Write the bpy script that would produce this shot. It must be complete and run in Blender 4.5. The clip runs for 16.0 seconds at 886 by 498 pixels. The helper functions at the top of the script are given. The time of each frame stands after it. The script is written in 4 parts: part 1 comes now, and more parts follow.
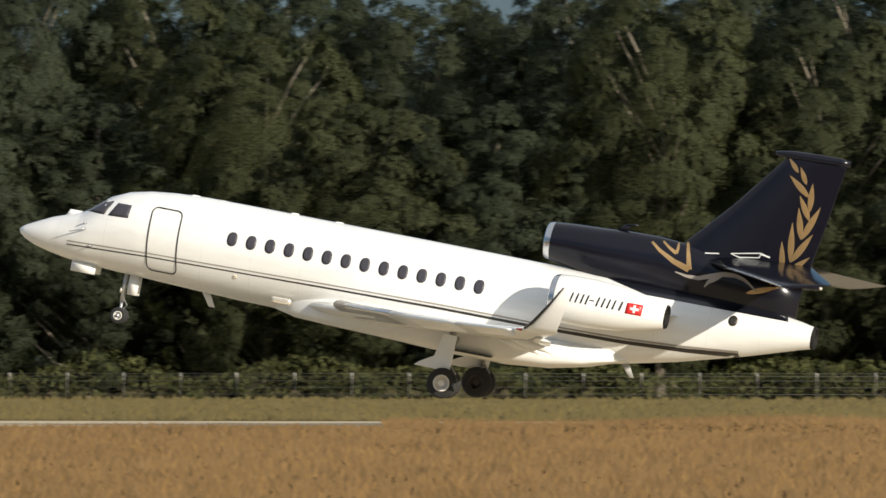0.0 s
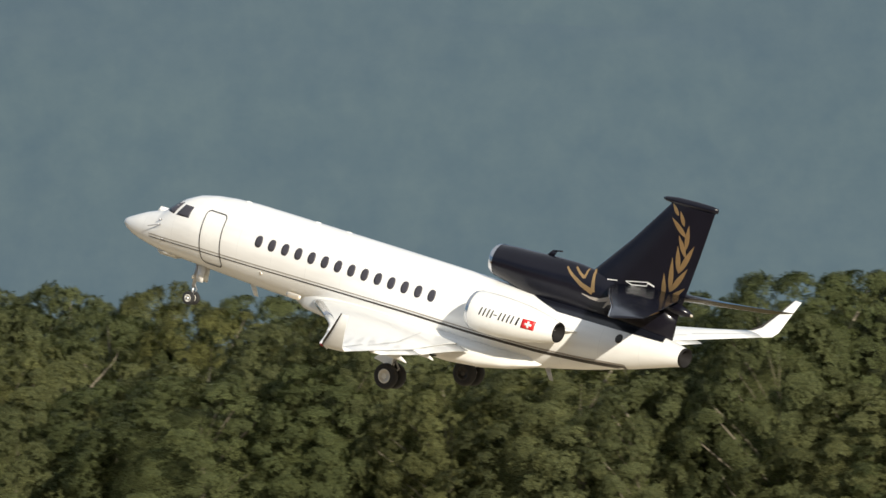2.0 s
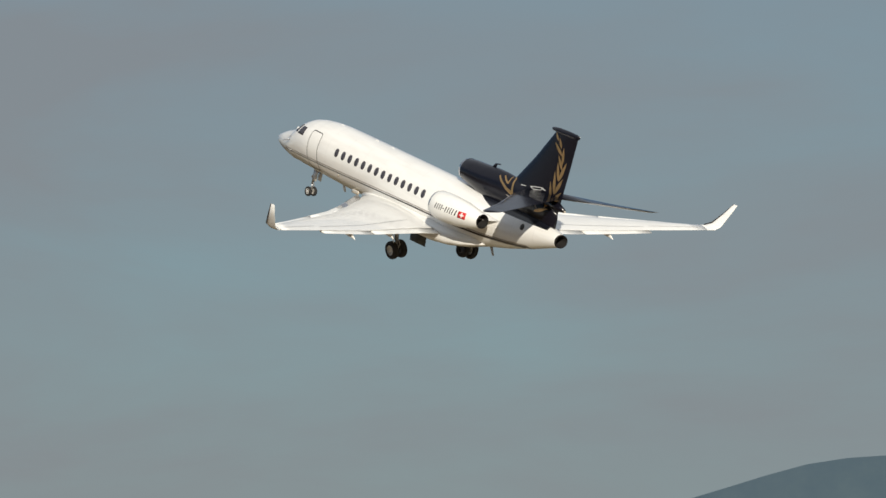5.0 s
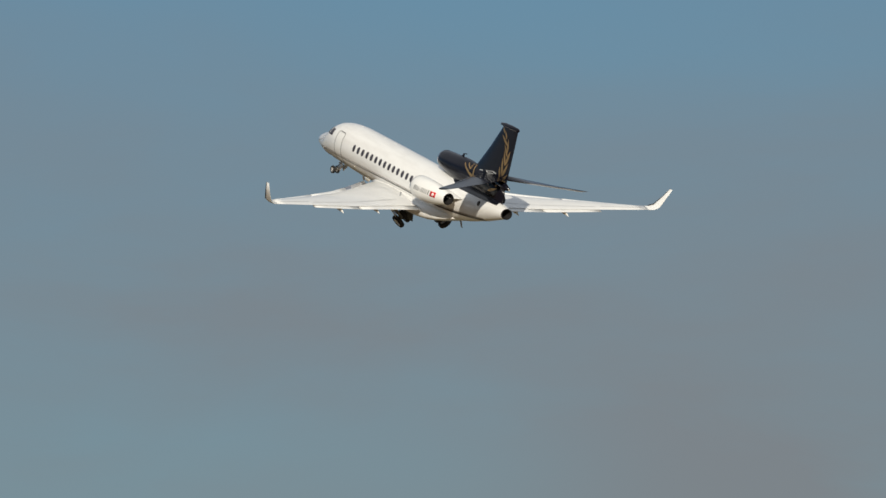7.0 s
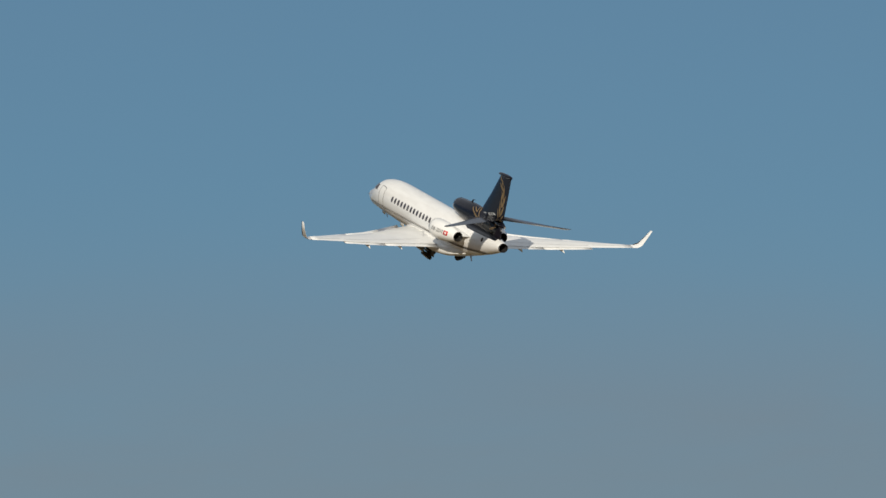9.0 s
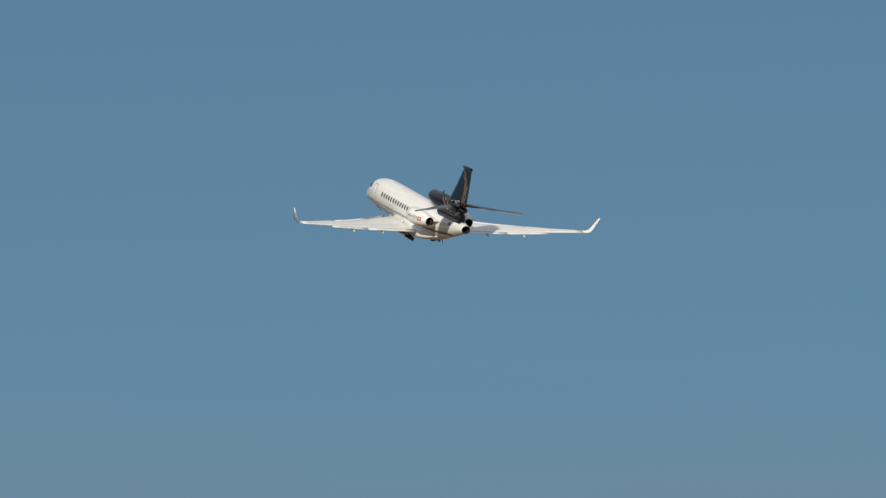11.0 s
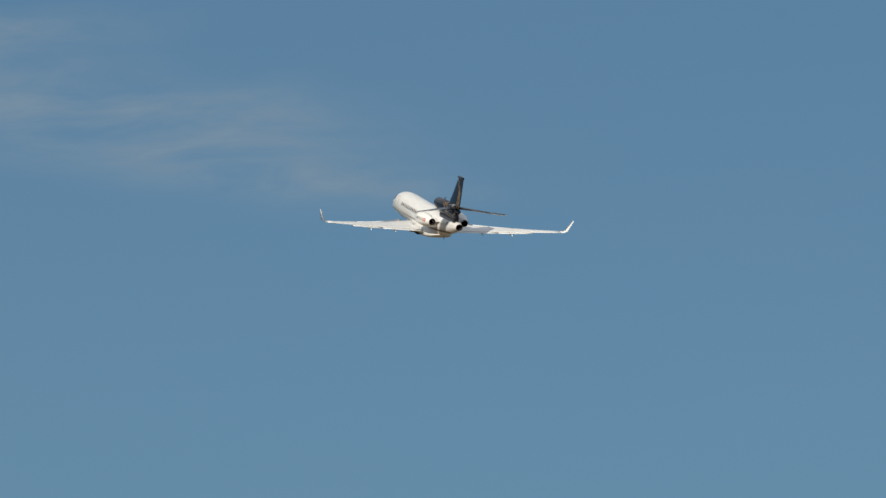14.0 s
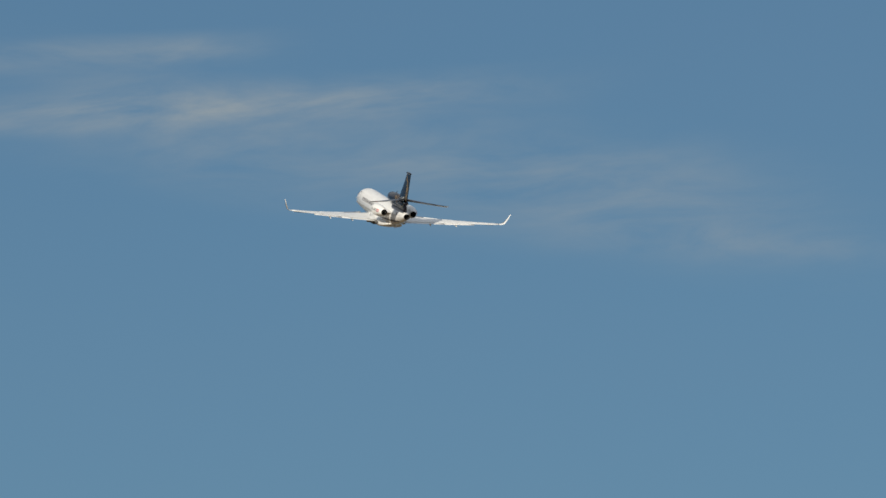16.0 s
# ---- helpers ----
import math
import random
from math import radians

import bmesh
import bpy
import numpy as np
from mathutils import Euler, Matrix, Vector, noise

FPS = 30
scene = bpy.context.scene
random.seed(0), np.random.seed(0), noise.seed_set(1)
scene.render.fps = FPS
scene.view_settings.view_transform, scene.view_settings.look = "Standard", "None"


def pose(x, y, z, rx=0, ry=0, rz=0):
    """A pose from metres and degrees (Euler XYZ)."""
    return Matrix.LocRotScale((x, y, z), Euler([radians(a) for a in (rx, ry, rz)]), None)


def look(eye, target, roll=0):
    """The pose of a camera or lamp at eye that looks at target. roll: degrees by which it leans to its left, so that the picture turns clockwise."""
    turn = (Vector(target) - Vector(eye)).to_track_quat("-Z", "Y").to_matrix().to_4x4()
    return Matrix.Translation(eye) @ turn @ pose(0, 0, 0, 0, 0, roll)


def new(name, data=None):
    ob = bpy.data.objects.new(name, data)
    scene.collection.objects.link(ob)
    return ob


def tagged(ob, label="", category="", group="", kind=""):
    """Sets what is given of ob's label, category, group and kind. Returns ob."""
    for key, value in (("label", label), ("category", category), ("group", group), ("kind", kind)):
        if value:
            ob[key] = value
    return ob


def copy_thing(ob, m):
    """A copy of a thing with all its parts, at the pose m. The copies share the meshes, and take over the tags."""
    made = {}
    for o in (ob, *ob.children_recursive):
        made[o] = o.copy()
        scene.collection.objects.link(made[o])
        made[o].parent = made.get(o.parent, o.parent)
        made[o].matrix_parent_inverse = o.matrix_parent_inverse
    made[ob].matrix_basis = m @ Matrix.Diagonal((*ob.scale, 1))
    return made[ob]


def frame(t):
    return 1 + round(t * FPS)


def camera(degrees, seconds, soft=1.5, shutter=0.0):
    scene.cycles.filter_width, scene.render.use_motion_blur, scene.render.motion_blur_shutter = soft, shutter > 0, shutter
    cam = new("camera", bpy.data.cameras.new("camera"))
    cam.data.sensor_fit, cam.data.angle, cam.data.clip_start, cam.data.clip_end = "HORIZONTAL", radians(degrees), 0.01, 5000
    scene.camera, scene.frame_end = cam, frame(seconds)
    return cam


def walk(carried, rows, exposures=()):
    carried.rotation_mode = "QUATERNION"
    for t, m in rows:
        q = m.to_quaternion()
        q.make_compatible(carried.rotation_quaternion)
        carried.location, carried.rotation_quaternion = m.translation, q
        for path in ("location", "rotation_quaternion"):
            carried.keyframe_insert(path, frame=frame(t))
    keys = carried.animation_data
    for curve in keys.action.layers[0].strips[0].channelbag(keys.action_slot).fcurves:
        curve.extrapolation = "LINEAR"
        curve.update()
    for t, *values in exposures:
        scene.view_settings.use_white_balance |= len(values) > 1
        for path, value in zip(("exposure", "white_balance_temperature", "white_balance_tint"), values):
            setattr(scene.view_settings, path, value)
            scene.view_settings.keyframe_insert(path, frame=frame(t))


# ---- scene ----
# seconds, pitch and yaw of the tripod head (degrees)
CAMERA_ROWS = [
    (0.0, 0.587, 14.433),
    (0.5, 0.677, 20.604),
    (1.0, 0.724, 26.366),
    (1.5, 1.081, 31.157),
    (2.0, 1.900, 35.764),
    (2.5, 2.121, 40.129),
    (3.0, 2.199, 43.735),
    (3.5, 2.799, 46.740),
    (4.0, 3.323, 49.687),
    (4.5, 3.861, 52.298),
    (5.0, 4.399, 54.616),
    (5.5, 4.924, 56.677),
    (6.0, 5.436, 58.515),
    (6.5, 5.909, 60.101),
    (7.0, 6.300, 61.591),
    (7.5, 6.809, 63.183),
    (8.0, 7.518, 64.359),
    (8.5, 7.956, 65.464),
    (9.0, 8.041, 66.451),
    (9.5, 8.331, 67.380),
    (10.0, 8.598, 68.240),
    (10.5, 8.841, 69.040),
    (11.0, 9.063, 69.790),
    (11.5, 9.264, 70.498),
    (12.0, 9.374, 71.114),
    (12.5, 9.695, 71.822),
    (13.0, 9.888, 72.537),
    (13.5, 9.984, 73.164),
    (14.0, 10.104, 73.929),
    (14.5, 10.302, 74.575),
    (15.0, 10.422, 75.101),
    (15.5, 10.414, 75.678),
    (16.0, 10.435, 76.233),
]
EYE = (0.0, 0.0, 2.0)
cam = camera(4.853, 16.0, soft=1.5, shutter=0.054)
walk(cam, [(t, pose(*EYE, 90 + p, 0, y)) for t, p, y in CAMERA_ROWS],
     exposures=[(0.0, 0.5), (3.6, 0.5), (5.6, 0.0), (8.5, -0.07), (11.5, -0.08), (13.0, 0.02), (16.0, 0.04)])

# ---- world, sun, exposure ----
SUN_AZ = 122.0      # degrees from +Y towards +X
SUN_EL = 16.0


def nodes_of(tree):
    """Short makers for node graphs: n(type, inputs by index or name, settings) and link."""
    def n(kind, ins=None, **settings):
        node = tree.nodes.new(kind)
        if "operation" in settings:
            node.operation, node.use_clamp = settings["operation"], settings.get("use_clamp", False)
        if "interpolation_type" in settings:
            node.interpolation_type = settings["interpolation_type"]
        if "data_type" in settings:
            node.data_type, node.blend_type = settings["data_type"], settings["blend_type"]
        for key, value in (ins or {}).items():
            if isinstance(value, bpy.types.NodeSocket):
                tree.links.new(value, node.inputs[key])
            else:
                node.inputs[key].default_value = value
        return node
    return n


def math_node(n, op, a, b=0.0, clamp=False):
    return n("ShaderNodeMath", {0: a, 1: b}, operation=op, use_clamp=clamp).outputs[0]


def ramp(n, fac, stops):
    node = n("ShaderNodeValToRGB", {0: fac})
    els = node.color_ramp.elements
    while len(els) < len(stops):
        els.new(0.5)
    for e, (p, c) in zip(els, stops):
        e.position, e.color = p, (*c, 1) if len(c) == 3 else c
    return node.outputs[0]


def mix(n, fac, a, b, blend="MIX"):
    node = n("ShaderNodeMix", data_type="RGBA", blend_type=blend)
    tree = node.id_data
    for sock, value in ((node.inputs[0], fac), (node.inputs[6], a), (node.inputs[7], b)):
        if isinstance(value, bpy.types.NodeSocket):
            tree.links.new(value, sock)
        else:
            sock.default_value = value if isinstance(value, float) else (*value, 1)
    return node.outputs[2]


def make_world():
    world = bpy.data.worlds.new("sky")
    scene.world = world
    world.use_nodes = True
    tree = world.node_tree
    tree.nodes.clear()
    n = nodes_of(tree)
    sky = n("ShaderNodeTexSky")
    sky.sky_type, sky.sun_disc, sky.sun_elevation, sky.sun_rotation = "NISHITA", False, radians(SUN_EL), radians(SUN_AZ)
    sky.altitude, sky.air_density, sky.dust_density, sky.ozone_density = 430.0, 1.0, 0.6, 2.2
    coord = n("ShaderNodeTexCoord").outputs["Generated"]
    xyz = n("ShaderNodeSeparateXYZ", {0: coord})
    el = math_node(n, "ARCSINE", xyz.outputs[2])
    az = math_node(n, "ARCTAN2", math_node(n, "MULTIPLY", xyz.outputs[0], -1.0), xyz.outputs[1])
    flat = n("ShaderNodeCombineXYZ", {0: math_node(n, "MULTIPLY", az, 18.0), 1: math_node(n, "MULTIPLY", el, 60.0)}).outputs[0]
    # broad grey-white veils low in the sky
    veil = n("ShaderNodeTexNoise", {"Vector": flat, "Scale": 0.8, "Detail": 6.0, "Roughness": 0.55, "Distortion": 0.3}).outputs["Fac"]
    veil = ramp(n, veil, [(0.33, (0.56, 0.56, 0.56)), (0.64, (1, 1, 1))])
    low = n("ShaderNodeMapRange", {0: el, 1: radians(6.0), 2: radians(8.5), 3: 0.86, 4: 0.05}, interpolation_type="SMOOTHSTEP").outputs[0]
    # thin drawn-out wisps: one bright streak with a soft veil trailing below it
    slant = math_node(n, "ADD", el, math_node(n, "MULTIPLY", az, 0.07))
    fine = n("ShaderNodeCombineXYZ", {0: math_node(n, "MULTIPLY", az, 60.0), 1: math_node(n, "MULTIPLY", slant, 240.0)}).outputs[0]
    wisp = n("ShaderNodeTexNoise", {"Vector": fine, "Scale": 1.0, "Detail": 6.0, "Roughness": 0.58, "Distortion": 0.35}).outputs["Fac"]
    thin = ramp(n, wisp, [(0.30, (0, 0, 0)), (0.68, (1, 1, 1))])

    def band(az0, el0, slope, width, left, right):
        """1 along a line through the sky, fading to 0 at its width and at its ends (degrees)."""
        line = math_node(n, "ADD", radians(el0), math_node(n, "MULTIPLY", math_node(n, "SUBTRACT", az, radians(az0)), slope))
        off = math_node(n, "ABSOLUTE", math_node(n, "SUBTRACT", el, line))
        across = n("ShaderNodeMapRange", {0: off, 1: 0.0, 2: radians(width), 3: 1.0, 4: 0.0}, interpolation_type="SMOOTHSTEP").outputs[0]
        along = n("ShaderNodeMapRange", {0: math_node(n, "ABSOLUTE", math_node(n, "SUBTRACT", az, radians((left + right) / 2))), 1: radians(abs(left - right) * 0.2), 2: radians(abs(left - right) * 0.5), 3: 1.0, 4: 0.0}, interpolation_type="SMOOTHSTEP").outputs[0]
        return math_node(n, "MULTIPLY", across, along)

    streak = math_node(n, "MULTIPLY", band(77.5, 11.22, -0.06, 0.17, 80.5, 75.0), 0.8)
    streak2 = math_node(n, "MULTIPLY", band(78.6, 11.48, -0.05, 0.13, 80.0, 76.8), 0.7)
    trail = math_node(n, "MULTIPLY", band(76.0, 10.86, 0.15, 0.50, 79.2, 73.5), 0.72)
    trail2 = math_node(n, "MULTIPLY", band(74.7, 10.47, 0.05, 0.15, 75.9, 73.3), 0.4)
    wisps = math_node(n, "ADD", math_node(n, "ADD", streak, streak2), math_node(n, "ADD", trail, trail2))
    gap = math_node(n, "SUBTRACT", 1.0, math_node(n, "MULTIPLY", band(62.4, 5.15, 0.05, 0.95, 66.5, 60.0), 0.4))
    gap2 = math_node(n, "SUBTRACT", 1.0, math_node(n, "MULTIPLY", band(61.5, 7.7, 0.12, 0.55, 65.0, 59.0), 0.35))
    cover = math_node(n, "MULTIPLY", math_node(n, "MULTIPLY", veil, low, True), math_node(n, "MULTIPLY", gap, gap2))
    wispy = math_node(n, "MULTIPLY", math_node(n, "MULTIPLY", thin, wisps), 0.8, True)
    clear = mix(n, 1.0, sky.outputs[0], (0.515, 0.675, 0.765), "MULTIPLY")
    cloudy = mix(n, cover, clear, (3.14, 3.28, 3.50))
    cloudy = mix(n, wispy, cloudy, (3.8, 4.6, 5.2))
    # bright thin cloud above the view, unseen, added to fill the shadows
    high = n("ShaderNodeMapRange", {0: el, 1: radians(13.0), 2: radians(28.0), 3: 0.0, 4: 0.75}, interpolation_type="SMOOTHSTEP").outputs[0]
    cloudy = mix(n, math_node(n, "MULTIPLY", high, veil), cloudy, (8.4, 8.8, 9.2))
    back = n("ShaderNodeBackground", {0: cloudy, 1: 0.0685})
    tree.links.new(back.outputs[0], n("ShaderNodeOutputWorld").inputs[0])


make_world()
az, el = radians(SUN_AZ), radians(SUN_EL)
sun_way = Vector((math.sin(az) * math.cos(el), math.cos(az) * math.cos(el), math.sin(el)))
sun = new("sun", bpy.data.lights.new("sun", "SUN"))
sun.data.energy, sun.data.angle, sun.data.color = 4.4, radians(0.53), (1.0, 0.91, 0.76)
sun.matrix_world = look(sun_way * 300, (0, 0, 0))


# ---- materials ----
def material(name, color, rough=0.5, metal=0.0, spec=0.5, coat=0.0, vary=0.1, scale=3.0, bump=0.0, bump_scale=40.0, bump_depth=0.02, island=0.0, obj=0.0, through_light=0.0, gaps=0.0):
    """A surface with colour variation at two scales and fine relief, in object space."""
    m = bpy.data.materials.new(name)
    m.use_nodes = True
    tree = m.node_tree
    tree.nodes.clear()
    n = nodes_of(tree)
    pos = n("ShaderNodeTexCoord").outputs["Object"]
    big = n("ShaderNodeTexNoise", {"Vector": pos, "Scale": scale, "Detail": 5.0, "Roughness": 0.6}).outputs["Fac"]
    small = n("ShaderNodeTexNoise", {"Vector": pos, "Scale": scale * 9, "Detail": 3.0}).outputs["Fac"]
    f = math_node(n, "ADD", math_node(n, "MULTIPLY", big, 0.65), math_node(n, "MULTIPLY", small, 0.35))
    dark = tuple(c * (1 - vary) for c in color)
    lite = tuple(min(1, c * (1 + vary)) for c in color)
    col = ramp(n, f, [(0.3, dark), (0.7, lite)])
    if island:
        rnd = n("ShaderNodeNewGeometry").outputs["Random Per Island"]
        col = mix(n, island, col, ramp(n, rnd, [(0, (0.25, 0.3, 0.2)), (0.55, (1, 1, 1)), (1, (1.8, 1.6, 1.0))]), "MULTIPLY")
    if obj:
        rnd = n("ShaderNodeObjectInfo").outputs["Random"]
        col = mix(n, obj, col, ramp(n, rnd, [(0, (0.7, 0.8, 0.7)), (0.5, (1, 1, 1)), (1, (1.35, 1.2, 0.8))]), "MULTIPLY")
    bsdf = n("ShaderNodeBsdfPrincipled", {"Base Color": col, "Roughness": rough, "Metallic": metal, "Specular IOR Level": spec, "Coat Weight": coat, "Coat Roughness": 0.08})
    if bump:
        h = n("ShaderNodeTexNoise", {"Vector": pos, "Scale": bump_scale, "Detail": 4.0}).outputs["Fac"]
        b = n("ShaderNodeBump", {"Strength": bump, "Distance": bump_depth, "Height": h})
        tree.links.new(b.outputs[0], bsdf.inputs["Normal"])
    out = bsdf.outputs[0]
    if through_light:
        lit = n("ShaderNodeBsdfTranslucent", {0: mix(n, 1.0, col, (1.3, 1.35, 0.9), "MULTIPLY")})
        out = n("ShaderNodeMixShader", {0: through_light, 1: out, 2: lit.outputs[0]}).outputs[0]
    if gaps:
        # a spray of small leaves: open between them
        hole = n("ShaderNodeTexNoise", {"Vector": pos, "Scale": gaps, "Detail": 2.0, "Roughness": 0.6}).outputs["Fac"]
        solid = n("ShaderNodeMapRange", {0: hole, 1: 0.40, 2: 0.56, 3: 0.0, 4: 0.95}).outputs[0]
        out = n("ShaderNodeMixShader", {0: solid, 1: n("ShaderNodeBsdfTransparent").outputs[0], 2: out}).outputs[0]
    tree.links.new(out, n("ShaderNodeOutputMaterial").inputs[0])
    return m


def livery_material():
    """White gloss paint with faint panel lines and streaks; the upper rear body is painted black."""
    m = bpy.data.materials.new("livery_paint")
    m.use_nodes = True
    tree = m.node_tree
    tree.nodes.clear()
    n = nodes_of(tree)
    pos = n("ShaderNodeTexCoord").outputs["Object"]
    xyz = n("ShaderNodeSeparateXYZ", {0: pos})
    stretch = n("ShaderNodeMapping", {"Vector": pos, "Scale": (0.35, 1.5, 2.2)}).outputs[0]
    grime = n("ShaderNodeTexNoise", {"Vector": stretch, "Scale": 1.6, "Detail": 6.0}).outputs["Fac"]
    white = ramp(n, grime, [(0.25, (0.72, 0.715, 0.70)), (0.6, (0.80, 0.80, 0.79))])
    # joints between skin panels every 1.45 m
    seam = math_node(n, "LESS_THAN", math_node(n, "PINGPONG", math_node(n, "ADD", xyz.outputs[0], 0.2), 0.725), 0.006)
    white = mix(n, math_node(n, "MULTIPLY", seam, 0.25), white, (0.35, 0.35, 0.36))
    edge = math_node(n, "ADD", 1.55, math_node(n, "MULTIPLY", math_node(n, "MAXIMUM", math_node(n, "SUBTRACT", 18.2, xyz.outputs[0]), 0.0), 0.20))
    up = math_node(n, "GREATER_THAN", xyz.outputs[2], edge)
    aft = math_node(n, "GREATER_THAN", xyz.outputs[0], 15.5)
    fore = math_node(n, "LESS_THAN", math_node(n, "ADD", xyz.outputs[0], math_node(n, "MULTIPLY", math_node(n, "SUBTRACT", xyz.outputs[2], 1.5), 0.6)), 22.25)
    col = mix(n, math_node(n, "MULTIPLY", math_node(n, "MULTIPLY", up, aft), fore), white, (0.008, 0.009, 0.014))
    bsdf = n("ShaderNodeBsdfPrincipled", {"Base Color": col, "Roughness": 0.28, "Coat Weight": 0.5, "Coat Roughness": 0.06})
    tree.links.new(bsdf.outputs[0], n("ShaderNodeOutputMaterial").inputs[0])
    return m


LIVERY = livery_material()
WHITE = material("white_paint", (0.78, 0.78, 0.765), 0.3, coat=0.4, vary=0.05, scale=1.2)
GREY = material("grey_paint", (0.42, 0.42, 0.42), 0.4, vary=0.08)
BLACK = material("black_gloss_paint", (0.006, 0.006, 0.011), 0.22, coat=0.12, spec=0.3, vary=0.2, scale=1.5)
GOLD = material("gold_paint", (0.58, 0.37, 0.17), 0.42, metal=0.92, vary=0.12, scale=6)
STRIPE = material("dark_brown_stripe", (0.025, 0.02, 0.018), 0.35)
STRIPE2 = material("taupe_stripe", (0.30, 0.27, 0.24), 0.35)
GLASS = material("cabin_glass", (0.050, 0.048, 0.060), 0.4, vary=0.15, spec=0.3)
METAL = material("bare_metal", (0.62, 0.62, 0.63), 0.22, metal=1.0, vary=0.08, scale=5)
DARKMETAL = material("dark_metal", (0.06, 0.055, 0.05), 0.45, metal=0.8, vary=0.3, scale=8)
STRUT = material("strut_metal", (0.45, 0.45, 0.46), 0.35, metal=0.7, vary=0.15, scale=9)
RUBBER = material("tyre_rubber", (0.016, 0.016, 0.017), 0.8, vary=0.25, scale=12)
RED = material("red_paint", (0.55, 0.018, 0.02), 0.4, vary=0.05)
YELLOW = material("yellow_paint", (0.75, 0.52, 0.08), 0.5, vary=0.05)
INK = material("black_lettering", (0.02, 0.02, 0.022), 0.4)
WELL = material("well_door_primer", (0.07, 0.075, 0.07), 0.6, vary=0.15)
SOOT = material("soot", (0.010, 0.009, 0.009), 0.75, vary=0.3, scale=6, spec=0.2)
HUB = material("hub_paint", (0.74, 0.73, 0.70), 0.4, vary=0.08, scale=8)
LAMP = material("landing_lamp_glass", (0.9, 0.82, 0.7), 0.15, metal=0.6, vary=0.03)


# ---- mesh helpers ----
def finish(bm, name, mat, parent=None, label="", smooth=True, recalc=True):
    if recalc:
        bmesh.ops.recalc_face_normals(bm, faces=bm.faces)
    me = bpy.data.meshes.new(name)
    bm.to_mesh(me)
    bm.free()
    me.materials.append(mat)
    if smooth:
        me.shade_smooth()
    ob = new(name, me)
    if parent:
        ob.parent = parent
    if label:
        tagged(ob, label)
    return ob


def part(name, bm, mat, parent=None, label="", smooth=True):
    return finish(bm, name, mat, parent, label, smooth)


def loft(rings, caps=(True, True), closed=True):
    """A skin through rings with equal numbers of points."""
    bm = bmesh.new()
    vs = [[bm.verts.new(p) for p in r] for r in rings]
    k = len(vs[0])
    for a, b in zip(vs, vs[1:]):
        for i in range(k if closed else k - 1):
            j = (i + 1) % k
            bm.faces.new((a[i], a[j], b[j], b[i]))
    if caps[0]:
        bm.faces.new(vs[0])
    if caps[1]:
        bm.faces.new(vs[-1][::-1])
    return bm


def oval(x, yc, zc, hw, up, down, k=48, e=2.0):
    out = []
    for i in range(k):
        a = 2 * math.pi * i / k
        c, s = math.cos(a), math.sin(a)
        c2, s2 = math.copysign(abs(c) ** (2 / e), c), math.copysign(abs(s) ** (2 / e), s)
        out.append((x, yc + hw * c2, zc + (up if s > 0 else down) * s2))
    return out


def tube(points, radii, k=10, caps=(True, True)):
    """A round bar along points."""
    rings = []
    for i, p in enumerate(points):
        p = Vector(p)
        way = (Vector(points[min(i + 1, len(points) - 1)]) - Vector(points[max(i - 1, 0)])).normalized()
        q = way.to_track_quat("Z", "Y")
        r = radii[i] if isinstance(radii, (list, tuple)) else radii
        rings.append([p + q @ Vector((r * math.cos(2 * math.pi * j / k), r * math.sin(2 * math.pi * j / k), 0)) for j in range(k)])
    return loft(rings, caps)


def box_bm(size, at=(0, 0, 0), bevel=0.0):
    bm = bmesh.new()
    bmesh.ops.create_cube(bm, size=1, matrix=Matrix.Translation(at) @ Matrix.Diagonal((*size, 1)))
    if bevel:
        bmesh.ops.bevel(bm, geom=bm.edges[:], offset=bevel, segments=2, affect="EDGES")
    return bm


def interp(x, xs, ys):
    return float(np.interp(x, xs, ys))


# ---- the business jet: x aft from the nose, y to starboard, z up ----
BODY = [  # x, top, bottom, half width
    (0.0, 0.02, -0.02, 0.02), (0.06, 0.10, -0.11, 0.11), (0.2, 0.19, -0.21, 0.21), (0.5, 0.34, -0.34, 0.37), (0.9, 0.53, -0.44, 0.53),
    (1.4, 0.71, -0.53, 0.70), (1.8, 0.86, -0.58, 0.83), (2.1, 1.09, -0.60, 0.92), (2.5, 1.41, -0.62, 1.01), (3.0, 1.63, -0.65, 1.10),
    (3.6, 1.76, -0.67, 1.18), (4.3, 1.84, -0.70, 1.23), (5.2, 1.885, -0.74, 1.26), (6.6, 1.89, -0.79, 1.28), (9.0, 1.885, -0.82, 1.28),
    (12.0, 1.88, -0.82, 1.28), (14.0, 1.87, -0.82, 1.27), (15.2, 1.86, -0.80, 1.23), (16.4, 1.86, -0.70, 1.16), (17.7, 1.86, -0.50, 1.05),
    (19.3, 1.85, -0.14, 0.87), (20.4, 1.82, 0.16, 0.74), (21.2, 1.78, 0.38, 0.63), (22.0, 1.70, 0.63, 0.51), (22.6, 1.60, 0.82, 0.41), (22.94, 1.53, 0.91, 0.345)]
BX = [b[0] for b in BODY]


def body_at(x):
    top, bot, hw = (interp(x, BX, [b[i] for b in BODY]) for i in (1, 2, 3))
    mid = bot + (top - bot) * 0.5
    return mid, hw, top - mid, mid - bot


def body_y(x, z):
    """Half width of the body at a height."""
    mid, hw, up, down = body_at(x)
    s = max(-0.999, min(0.999, (z - mid) / (up if z > mid else down)))
    return hw * math.sqrt(1 - s * s)


